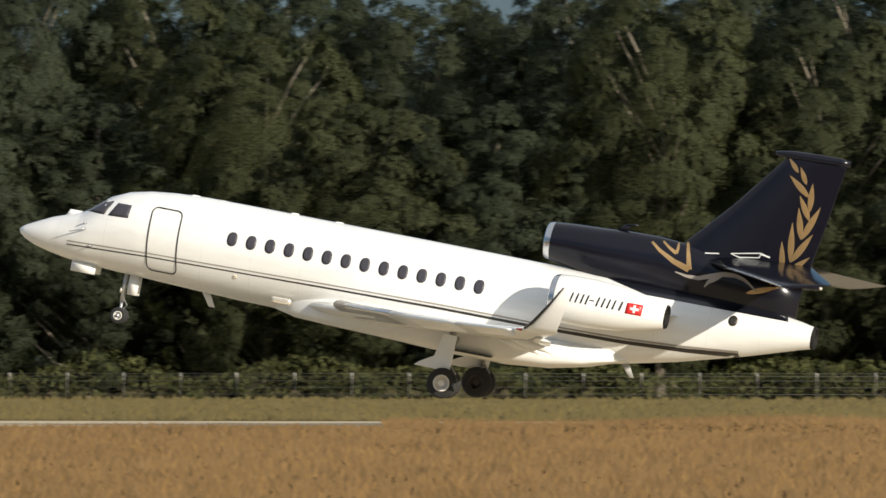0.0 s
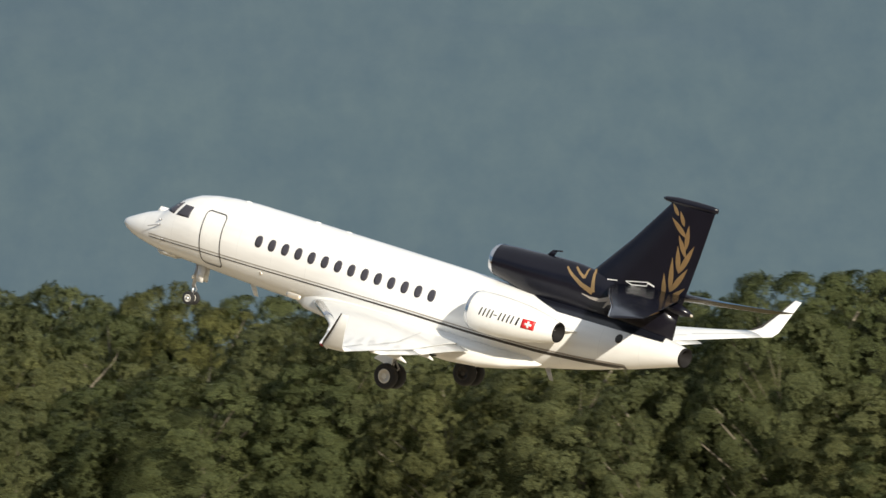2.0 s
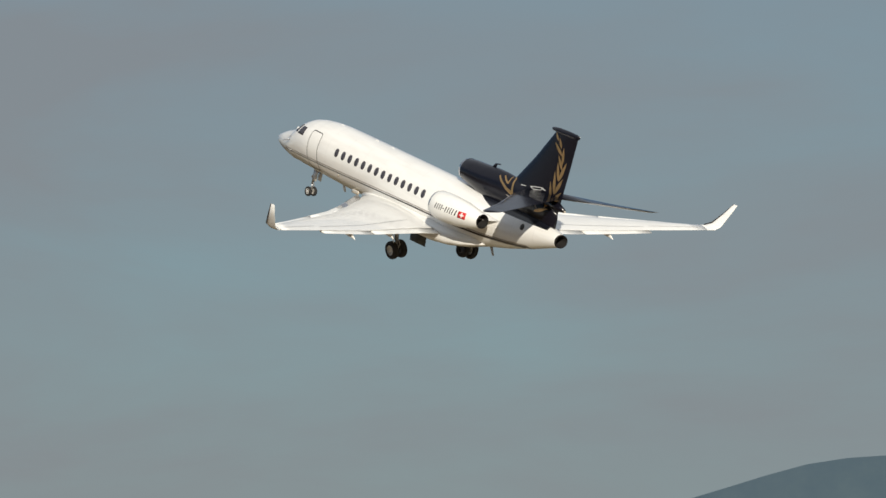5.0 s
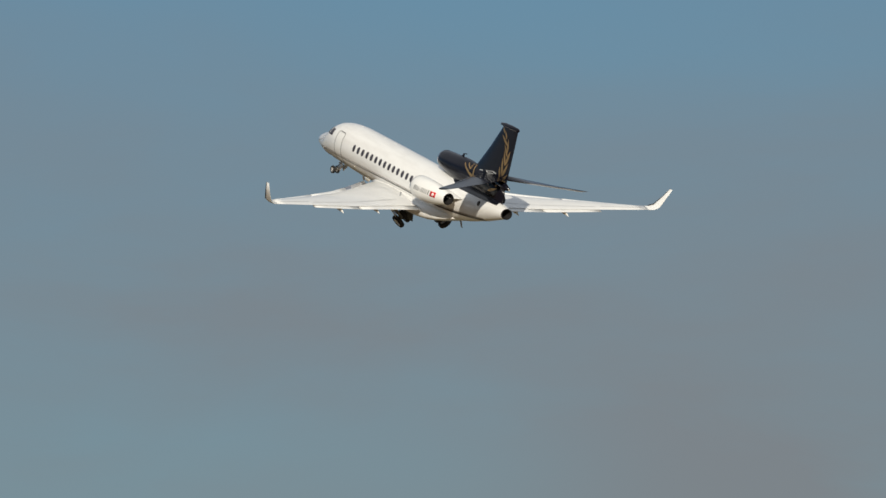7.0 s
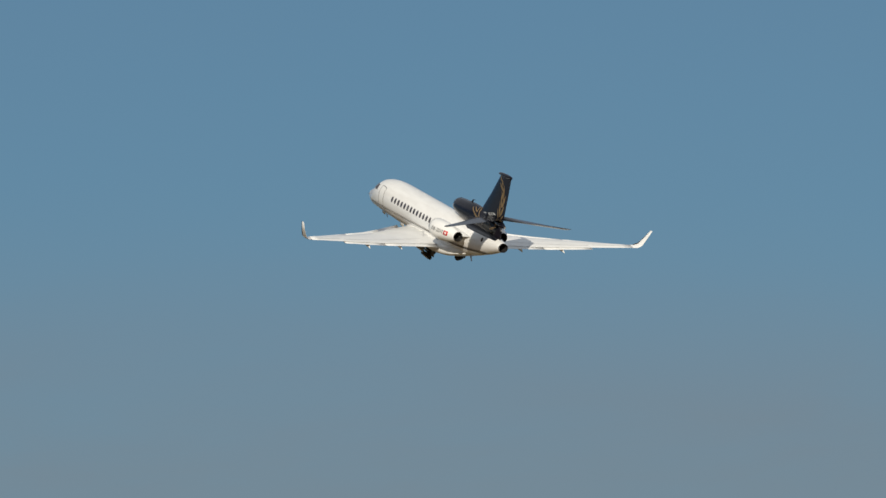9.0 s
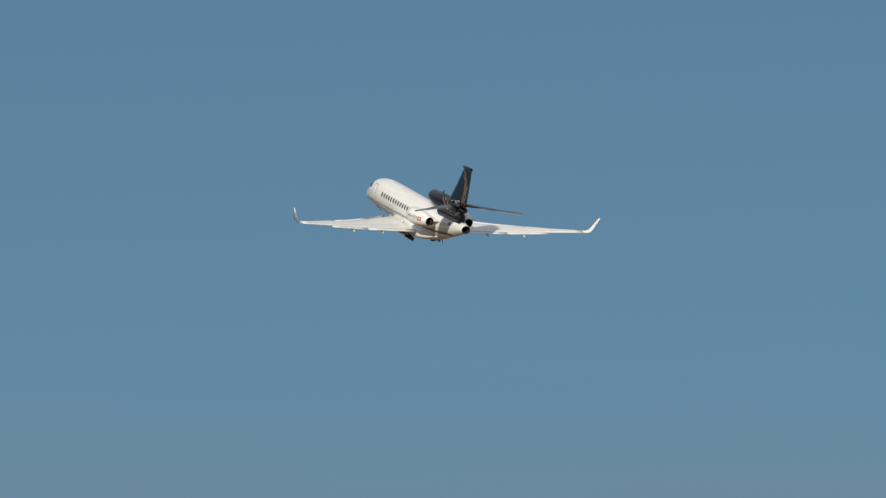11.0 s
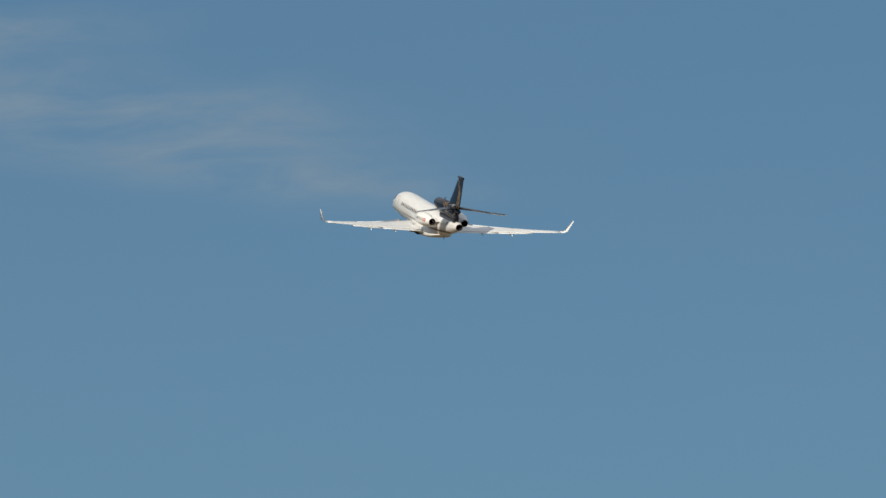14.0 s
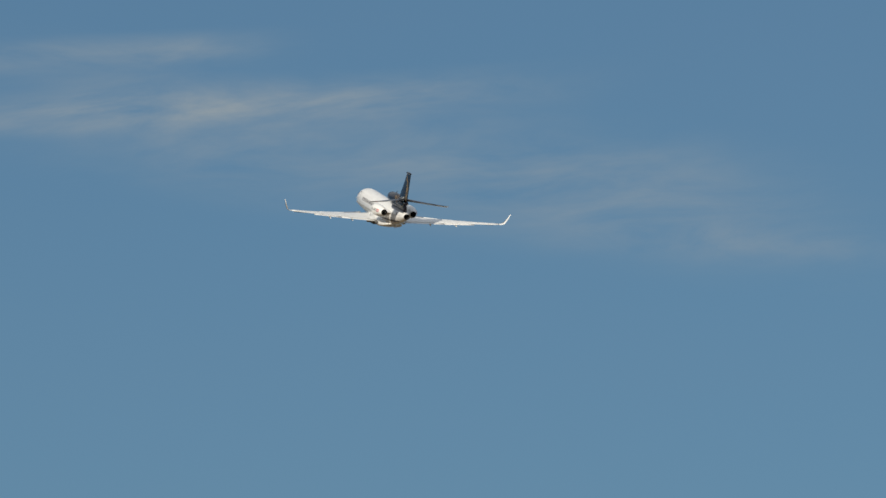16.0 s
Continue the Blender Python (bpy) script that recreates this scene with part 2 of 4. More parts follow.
NAC = [  # x, centre y, centre z, radius
    (15.84, 1.92, 1.06, 0.57), (15.88, 1.92, 1.06, 0.62), (15.99, 1.92, 1.06, 0.66), (16.35, 1.92, 1.06, 0.69), (17.0, 1.90, 1.065, 0.685),
    (17.8, 1.84, 1.075, 0.62), (18.45, 1.78, 1.085, 0.50), (18.88, 1.72, 1.09, 0.395), (19.06, 1.70, 1.09, 0.345)]


def nac_at(x):
    return tuple(interp(x, [q[0] for q in NAC], [q[i] for q in NAC]) for i in (1, 2, 3))


def nac_y(x, z):
    yc, zc, r = nac_at(x)
    d = max(-0.99, min(0.99, (z - zc) / r))
    return yc + r * math.sqrt(1 - d * d)


FIN = [(1.7, 18.3, 22.15, 0.20), (2.3, 18.45, 22.38, 0.19), (3.2, 18.90, 22.52, 0.17), (4.5, 20.08, 22.75, 0.13), (6.0, 21.27, 22.98, 0.09), (6.2, 21.42, 23.05, 0.085)]


def fin_y(x, z):
    zs = [f[0] for f in FIN]
    le, te, th = (interp(z, zs, [f[i] for f in FIN]) for i in (1, 2, 3))
    u = max(0.0, min(1.0, (x - le) / (te - le)))
    return foil(u) * th * 2


POD = [  # x, centre z, half width, up, down
    (15.02, 2.52, 0.46, 0.46, 0.46), (15.05, 2.52, 0.50, 0.50, 0.50), (15.2, 2.52, 0.54, 0.54, 0.55), (15.8, 2.52, 0.57, 0.585, 0.66), (16.6, 2.5, 0.57, 0.64, 0.85),
    (17.4, 2.5, 0.54, 0.69, 0.95), (18.2, 2.48, 0.47, 0.72, 0.95), (19.2, 2.4, 0.38, 0.72, 0.9), (20.4, 2.3, 0.29, 0.66, 0.8), (21.5, 2.2, 0.20, 0.50, 0.7), (22.35, 2.1, 0.06, 0.25, 0.5)]


def pod_y(x, z):
    xs = [q[0] for q in POD]
    zc, hw, up, dn = (interp(x, xs, [q[i] for q in POD]) for i in (1, 2, 3, 4))
    s = max(-0.99, min(0.99, (z - zc) / (up if z > zc else dn)))
    return hw * math.sqrt(1 - s * s)


def foil(u):
    """Half thickness of a wing section, at most 0.5, at u along the chord."""
    return 5 * 0.5 / 0.5 * 0.5 * (0.2969 * math.sqrt(u) - 0.126 * u - 0.3516 * u * u + 0.2843 * u ** 3 - 0.1036 * u ** 4) * 2


def foil_ring(le, te, at, thick, camber=0.0, k=14, span="y", lean=0.0):
    """A closed section in the x-z plane at y=at (span y) or in x-y at z=at (span z). at may carry a second coordinate."""
    up, lo = [], []
    for i in range(k + 1):
        u = 0.5 - 0.5 * math.cos(math.pi * i / k)
        x = le + (te - le) * u
        h = foil(u) * thick + 0.004
        c = camber * 4 * u * (1 - u)
        up.append((x, c + h))
        lo.append((x, c - h))
    pts = up + lo[::-1]
    if span == "z":
        return [(x, h, at[1]) for x, h in pts]
    return [(x, at[0] + h * math.sin(lean), at[1] + h * math.cos(lean)) for x, h in pts]


def patch(outline, surf, side, lift=0.008, thick=0.0):
    """A plate that lies on a curved side: outline in x, z; surf gives its half width."""
    cx, cz = (sum(p[i] for p in outline) / len(outline) for i in (0, 1))
    bm = bmesh.new()
    def v(x, z, l):
        return bm.verts.new((x, side * (surf(x, z) + l), z))
    mid = v(cx, cz, lift)
    half = [v(cx + (x - cx) * 0.55, cz + (z - cz) * 0.55, lift) for x, z in outline]
    rim = [v(x, z, lift * 0.8) for x, z in outline]
    base = [v(x, z, -0.01) for x, z in outline]
    for i in range(len(outline)):
        j = (i + 1) % len(outline)
        bm.faces.new((mid, half[i], half[j]))
        bm.faces.new((half[i], rim[i], rim[j], half[j]))
        bm.faces.new((rim[i], base[i], base[j], rim[j]))
    return bm


def ribbon(path, widths, surf, side, lift=0.006, closed=False):
    """A painted band along a path in x, z on a curved side."""
    bm = bmesh.new()
    rows = []
    k = len(path)
    for i, (x, z) in enumerate(path):
        a, b = path[(i - 1) % k if closed else max(i - 1, 0)], path[(i + 1) % k if closed else min(i + 1, k - 1)]
        d = Vector((b[0] - a[0], b[1] - a[1])).normalized()
        w = (widths[i] if isinstance(widths, list) else widths) / 2
        rows.append([bm.verts.new((x - d.y * s, side * (surf(x - d.y * s, z + d.x * s) + lift), z + d.x * s)) for s in (-w, 0, w)])
    for a, b in list(zip(rows, rows[1:])) + ([(rows[-1], rows[0])] if closed else []):
        for i in (0, 1):
            bm.faces.new((a[i], a[i + 1], b[i + 1], b[i]))
    return bm


def rounded(x0, z0, x1, z1, r, lean=0.0, k=5):
    out = []
    for cx, cz, a0 in ((x1 - r, z1 - r, 0), (x0 + r, z1 - r, 90), (x0 + r, z0 + r, 180), (x1 - r, z0 + r, 270)):
        for i in range(k + 1):
            a = radians(a0 + 90 * i / k)
            out.append((cx + r * math.cos(a) + lean * (cz + r * math.sin(a) - z0), cz + r * math.sin(a)))
    return out


def dense(path, step=0.08, closed=False):
    out = []
    pairs = list(zip(path, path[1:])) + ([(path[-1], path[0])] if closed else [])
    for a, b in pairs:
        k = max(1, int(math.dist(a, b) / step))
        out += [(a[0] + (b[0] - a[0]) * i / k, a[1] + (b[1] - a[1]) * i / k) for i in range(k)]
    return out if closed else out + [path[-1]]


def leaf(at, way, length, width):
    """Outline of a laurel leaf in x, z: base, direction in degrees, size."""
    a = radians(way)
    out = []
    for i in range(16):
        u = i / 8 if i <= 8 else (16 - i) / 8
        s = 1 if i <= 8 else -1
        w = width * 0.5 * math.sin(math.pi * min(1, u) ** 0.8) * s
        out.append((at[0] + math.cos(a) * length * u - math.sin(a) * w, at[1] + math.sin(a) * length * u + math.cos(a) * w))
    return out


def add_body(jet):
    xs = sorted(set([round(i * 0.25, 3) for i in range(4, 92)] + BX))
    rings = []
    for x in xs:
        mid, hw, up, down = body_at(x)
        rings.append(oval(x, 0, mid, hw, up, down, 56))
    body = part("fuselage", loft(rings, (True, False)), LIVERY, jet, "glossy white fuselage, black above the tail")
    # belly fairing under the wing
    fair = [(7.7, -0.70, 0.35, 0.10), (8.4, -0.62, 0.85, 0.32), (9.5, -0.55, 1.25, 0.43), (11.0, -0.5, 1.46, 0.52), (13.0, -0.5, 1.53, 0.60),
            (14.6, -0.5, 1.50, 0.60), (15.8, -0.52, 1.34, 0.46), (16.8, -0.50, 1.10, 0.26), (17.5, -0.42, 0.85, 0.10), (18.0, -0.32, 0.4, 0.02)]
    part("belly_fairing", loft([oval(x, 0, z, hw, 0.42, dn, 44, 3.6) for x, z, hw, dn in fair]), WHITE, jet)
    # tail exhaust: rim and dark inside
    mid, hw, up, dn = body_at(22.94)
    rim = loft([oval(22.92, 0, mid, 0.35, 0.32, 0.32), oval(23.02, 0, mid, 0.335, 0.31, 0.31), oval(23.0, 0, mid, 0.30, 0.28, 0.28), oval(22.3, 0, mid, 0.24, 0.22, 0.22)], (False, True))
    part("tail_exhaust", rim, SOOT, jet, "sooty dark round exhaust nozzle")
    for side in (-1, 1):
        # cabin windows
        for i in range(14):
            cx = 6.41 + i * (13.6 - 6.41) / 13
            o = [(cx + 0.145 * math.copysign(abs(math.cos(a)) ** 0.85, math.cos(a)), 0.91 + 0.20 * math.copysign(abs(math.sin(a)) ** 0.85, math.sin(a))) for a in [2 * math.pi * j / 20 for j in range(20)]]
            w = part("cabin_window", patch(o, body_y, side, 0.012), GLASS, jet)
        # cockpit panes
        part("side_pane", patch(dense([(2.68, 0.90), (2.87, 1.29), (3.30, 1.30), (3.30, 0.93)], 0.1, True), body_y, side, 0.012), GLASS, jet)
        part("windscreen_pane", patch(dense([(1.98, 0.90), (2.56, 1.36), (2.72, 1.30), (2.56, 0.90)], 0.1, True), body_y, side, 0.012), GLASS, jet)
        part("front_pane", patch(dense([(1.88, 0.885), (2.46, 1.385), (2.53, 1.375), (1.95, 0.9)], 0.1, True), body_y, side, 0.012), GLASS, jet)
        # stripes along the side
        for name, mat, off, w0, w1 in (("dark_stripe", STRIPE, 0.0, 0.030, 0.125), ("taupe_stripe", STRIPE2, 0.10, 0.026, 0.06)):
            path = [(1.6 + i * 0.2, off + interp(1.6 + i * 0.2, (1.6, 2.2, 4.0, 6.6, 9.2, 12.7, 15.5, 17.9, 19.6, 21.0), (-0.12, -0.10, -0.03, 0.02, 0.07, 0.115, 0.115, 0.15, 0.24, 0.36))) for i in range(98)]
            part(name, ribbon(path, [w0 + (w1 - w0) * max(0, (i / 97 - 0.3) / 0.7) for i in range(98)], body_y, side, 0.011), mat, jet)
        part("vent", patch([(20.74 + 0.13 * math.cos(a), 1.30 + 0.15 * math.sin(a)) for a in [2 * math.pi * j / 16 for j in range(16)]], body_y, side, 0.01), DARKMETAL, jet, "round dark vent")
        for x, z, l in ((2.10, 0.40, 0.42), (2.08, 0.57, 0.06), (2.36, -0.03, 0.12)):
            y = body_y(x, z)
            part("probe", tube([(x, side * y, z), (x - 0.02, side * (y + 0.09), z), (x - l, side * (y + 0.10), z - 0.35 * l)], [0.03, 0.022, 0.012], 6), STRUT, jet)
        part("landing_lamp", patch(rounded(7.75, -0.62, 8.35, -0.44, 0.08), lambda x, z: max(body_y(x, z), 1.0), side, 0.03), LAMP, jet, "clear landing lamp in the wing root")
        part("position_lamp", patch(rounded(6.6, -0.17, 6.7, -0.07, 0.03), body_y, side, 0.02), LAMP, jet)
    # cabin door on the port side
    o = rounded(4.04, -0.39, 4.92, 1.39, 0.16, -0.05)
    panel = bmesh.new()
    grid = [[panel.verts.new((4.01 + 0.82 * i / 6, -(body_y(4.01 + 0.82 * i / 6, -0.32 + 1.66 * j / 20) + 0.003), -0.32 + 1.66 * j / 20)) for i in range(7)] for j in range(21)]
    for r0, r1 in zip(grid, grid[1:]):
        for i in range(6):
            panel.faces.new((r0[i], r0[i + 1], r1[i + 1], r1[i]))
    door = part("cabin_door", panel, WHITE, jet, "white cabin door outlined by a black seal")
    part("door_seal", ribbon(dense(o, 0.06, True), 0.035, body_y, -1, 0.014, True), INK, door)
    # aerials and drain masts
    for x, h, way in ((4.7, 0.0, 1), (5.5, 0.0, 1), (7.6, 0.03, 1), (8.9, 0.02, 1)):
        part("antenna", loft([foil_ring(x, x + 0.3, (0, 1.86), 0.05, span="z"), foil_ring(x + 0.1, x + 0.28, (0, 1.89 + h), 0.03, span="z")]), WHITE, jet)
    part("antenna", loft([foil_ring(16.9, 17.2, (0, 3.12), 0.05, span="z"), foil_ring(17.12, 17.3, (0, 3.36), 0.03, span="z")]), BLACK, jet)
    part("antenna", tube([(17.16, 0, 3.34), (17.5, 0, 3.40)], 0.03, 6), BLACK, jet)
    part("antenna", loft([foil_ring(5.5, 5.75, (0, -0.7), 0.05, span="z"), foil_ring(5.8, 5.98, (0, -1.12), 0.03, span="z")]), WHITE, jet)
    part("antenna", loft([foil_ring(17.7, 17.95, (0, -0.45), 0.05, span="z"), foil_ring(18.0, 18.15, (0, -0.82), 0.03, span="z")]), GREY, jet)
    part("nose_lamp_fairing", loft([foil_ring(1.25, 1.8, (0, 0.66), 0.16, span="z"), foil_ring(1.35, 1.78, (0, 0.84), 0.10, span="z")]), WHITE, jet)


def add_wing(jet, side):
    def z_at(y):
        return -0.38 + 0.073 * (y - 1.3) - 0.035 * math.sin(math.pi * (y - 0.9) / 11.3)
    secs = [(0.9, 8.75, 15.0, 0.30), (2.2, 9.95, 15.25, 0.26), (4.2, 11.75, 15.9, 0.20), (6.2, 13.45, 16.62, 0.15), (9.4, 15.52, 17.38, 0.10), (12.2, 17.25, 18.12, 0.06)]
    ys = [s[0] for s in secs]
    def twist(p):
        le, te, th = sec(abs(p[1]))
        return (p[0], p[1], p[2] + (p[0] - 0.4 * le - 0.6 * te) * 0.026)
    def sec(y):
        return [interp(y, ys, [s[i] for s in secs]) for i in (1, 2, 3)]
    rings = []
    for y in np.linspace(0.9, 12.2, 18):
        le, te, th = sec(y)
        rings.append([twist((px, side * py, pz)) for px, py, pz in foil_ring(le, te, (y, z_at(y)), th * 1.6, camber=0.05)])
    wing = part("wing", loft(rings), WHITE, jet, "glossy white swept wing")
    # winglet, curving up
    wl = []
    for y, le, te, z, th, lean in ((12.2, 17.25, 18.12, z_at(12.2), 0.12, 0.0), (12.5, 17.44, 18.30, z_at(12.2) + 0.05, 0.10, -0.4), (12.76, 17.66, 18.36, 0.62, 0.09, -0.9), (13.03, 18.08, 18.52, 1.20, 0.07, -1.15), (13.26, 18.44, 18.70, 1.76, 0.05, -1.15)):
        wl.append([(px, side * py, pz) for px, py, pz in foil_ring(le, te, (y, z), th, lean=lean)])
    winglet = part("winglet", loft(wl), WHITE, wing, "upturned white winglet")
    edge = [(17.42, side * 12.5, 0.49), (17.64, side * 12.78, 0.66), (18.06, side * 13.05, 1.21), (18.42, side * 13.27, 1.76)]
    part("winglet_edge", tube(edge, [0.035, 0.04, 0.035, 0.02], 8), STRIPE, winglet, "dark leading edge strip")
    # slats, drooped along the leading edge
    for y0, y1 in ((2.3, 4.6), (4.7, 8.2), (8.3, 11.7)):
        rr = []
        for y in np.linspace(y0, y1, 5):
            le, te, th = sec(y)
            c = 0.11 * (te - le) + 0.24
            o = []
            for px, py, pz in foil_ring(0, c, (y, 0), th * 1.1, camber=0.05, k=8):
                q = Matrix.Rotation(radians(-24), 2) @ Vector((px, pz))
                o.append(twist((le - 0.20 + q.x, side * y, z_at(y) - 0.16 + q.y + c * 0.40)))
            rr.append(o)
        part("slat", loft(rr), METAL if y0 < 3 else WHITE, wing, "polished metal leading edge slat" if y0 < 3 else "white leading edge slat")
    # flaps
    for y0, y1 in ((1.5, 6.0), (6.1, 9.4)):
        rr = []
        for y in np.linspace(y0, y1, 5):
            le, te, th = sec(y)
            c = 0.09 * (te - le) + 0.28
            o = []
            for px, py, pz in foil_ring(0, c, (y, 0), 0.09, k=8):
                q = Matrix.Rotation(radians(-6), 2) @ Vector((px, pz))
                o.append(twist((te - 0.26 + q.x, side * y, z_at(y) - 0.05 + q.y)))
            rr.append(o)
        part("flap", loft(rr), WHITE, wing, "white trailing edge flap set for take-off")
    for y in (4.6, 7.4):
        le, te, th = sec(y)
        part("flap_track_fairing", loft([oval(te - 0.9, side * y, z_at(y) - 0.12, 0.02, 0.02, 0.02, 12), oval(te - 0.4, side * y, z_at(y) - 0.16, 0.08, 0.1, 0.12, 12), oval(te + 0.12, side * y, z_at(y) - 0.20, 0.06, 0.06, 0.10, 12), oval(te + 0.38, side * y, z_at(y) - 0.30, 0.01, 0.01, 0.02, 12)]), WHITE, wing)
    for u, y0, y1 in ((0.80, 2.4, 9.3), (0.74, 9.6, 11.9)):
        bm = bmesh.new()
        rows = []
        for y in np.linspace(y0, y1, 12):
            le, te, th = sec(y)
            h = foil(u) * th * 2 + 0.05 * 4 * u * (1 - u) + 0.008
            x = le + (te - le) * u
            rows.append([bm.verts.new(twist((x + d, side * y, z_at(y) + h - d * 0.1))) for d in (-0.018, 0.018)])
        for a, b in zip(rows, rows[1:]):
            bm.faces.new((a[0], a[1], b[1], b[0]))
        part("spoiler_joint", bm, GREY, wing, "grey joint line")
    part("position_lamp", loft([oval(17.15, side * 12.25, z_at(12.2), 0.02, 0.02, 0.02, 10), oval(17.3, side * 12.32, z_at(12.2), 0.06, 0.04, 0.04, 10)]), RED if side < 0 else LAMP, winglet)


def add_nacelle(jet, side):
    rings = [oval(x, side * y, z, r, r, r, 40) for x, y, z, r in NAC]
    nac = part("engine_nacelle", loft(rings, (False, False)), WHITE, jet, "glossy white engine nacelle with registration mark bars")
    x, y, z, r = NAC[0]
    part("intake_lip", loft([oval(16.01, side * y, z, 0.667, 0.667, 0.667, 40), oval(15.87, side * y, z, 0.627, 0.627, 0.627, 40), oval(15.82, side * y, z, 0.58, 0.58, 0.58, 40), oval(15.87, side * y, z, 0.53, 0.53, 0.53, 40), oval(16.24, side * y, z, 0.49, 0.49, 0.49, 40)], (False, False)), METAL, nac, "polished metal intake lip")
    part("fan", loft([oval(16.25, side * y, z, 0.48, 0.48, 0.48, 32), oval(16.26, side * y, z, 0.1, 0.1, 0.1, 32), oval(16.0, side * y, z, 0.01, 0.01, 0.01, 32)]), DARKMETAL, nac)
    x, y, z, r = NAC[-1]
    part("exhaust_nozzle", loft([oval(x - 0.05, side * y, z, 0.345, 0.345, 0.345, 32), oval(x + 0.05, side * y, z, 0.325, 0.325, 0.325, 32), oval(x + 0.03, side * y, z, 0.30, 0.30, 0.30, 32), oval(x - 0.6, side * y, z, 0.26, 0.26, 0.26, 32)], (False, True)), SOOT, nac, "sooty black exhaust nozzle")
    part("pylon", loft([[(px, side * py, pz) for px, py, pz in foil_ring(16.5, 19.35, (0.7, 1.15), 0.34)], [(px, side * py, pz) for px, py, pz in foil_ring(16.4, 18.7, (1.5, 1.08), 0.28)]]), WHITE, jet)
    # mark: plain slanted bars and a small flag on the outer face
    for x0, w in ((16.46, 0.20), (16.76, 0.19), (17.20, 0.20), (17.50, 0.20), (17.83, 0.07)):
        for x, wide in ((x0, 0.05), (x0 + w - 0.05, 0.05)) if w > 0.1 else ((x0, 0.06),):
            part("mark_bar", patch(dense(rounded(x, 1.04, x + wide, 1.31, 0.012, 0.22, 2), 0.08, True), nac_y, side, 0.007), INK, nac, "", False)
    part("mark_bar", patch(dense(rounded(17.02, 1.16, 17.15, 1.195, 0.01, 0.2, 2), 0.05, True), nac_y, side, 0.007), INK, nac, "", False)
    flag = part("flag", patch(dense(rounded(18.03, 1.00, 18.47, 1.31, 0.01, 0.05, 1), 0.06, True), nac_y, side, 0.012), RED, nac, "red flag with a white cross")
    for w, h in ((0.24, 0.07), (0.07, 0.22)):
        part("cross_bar", patch(dense(rounded(18.26 - w / 2, 1.155 - h / 2, 18.26 + w / 2, 1.155 + h / 2, 0.004, 0.0, 1), 0.04, True), nac_y, side, 0.018 + w * 0.01), WHITE, flag)


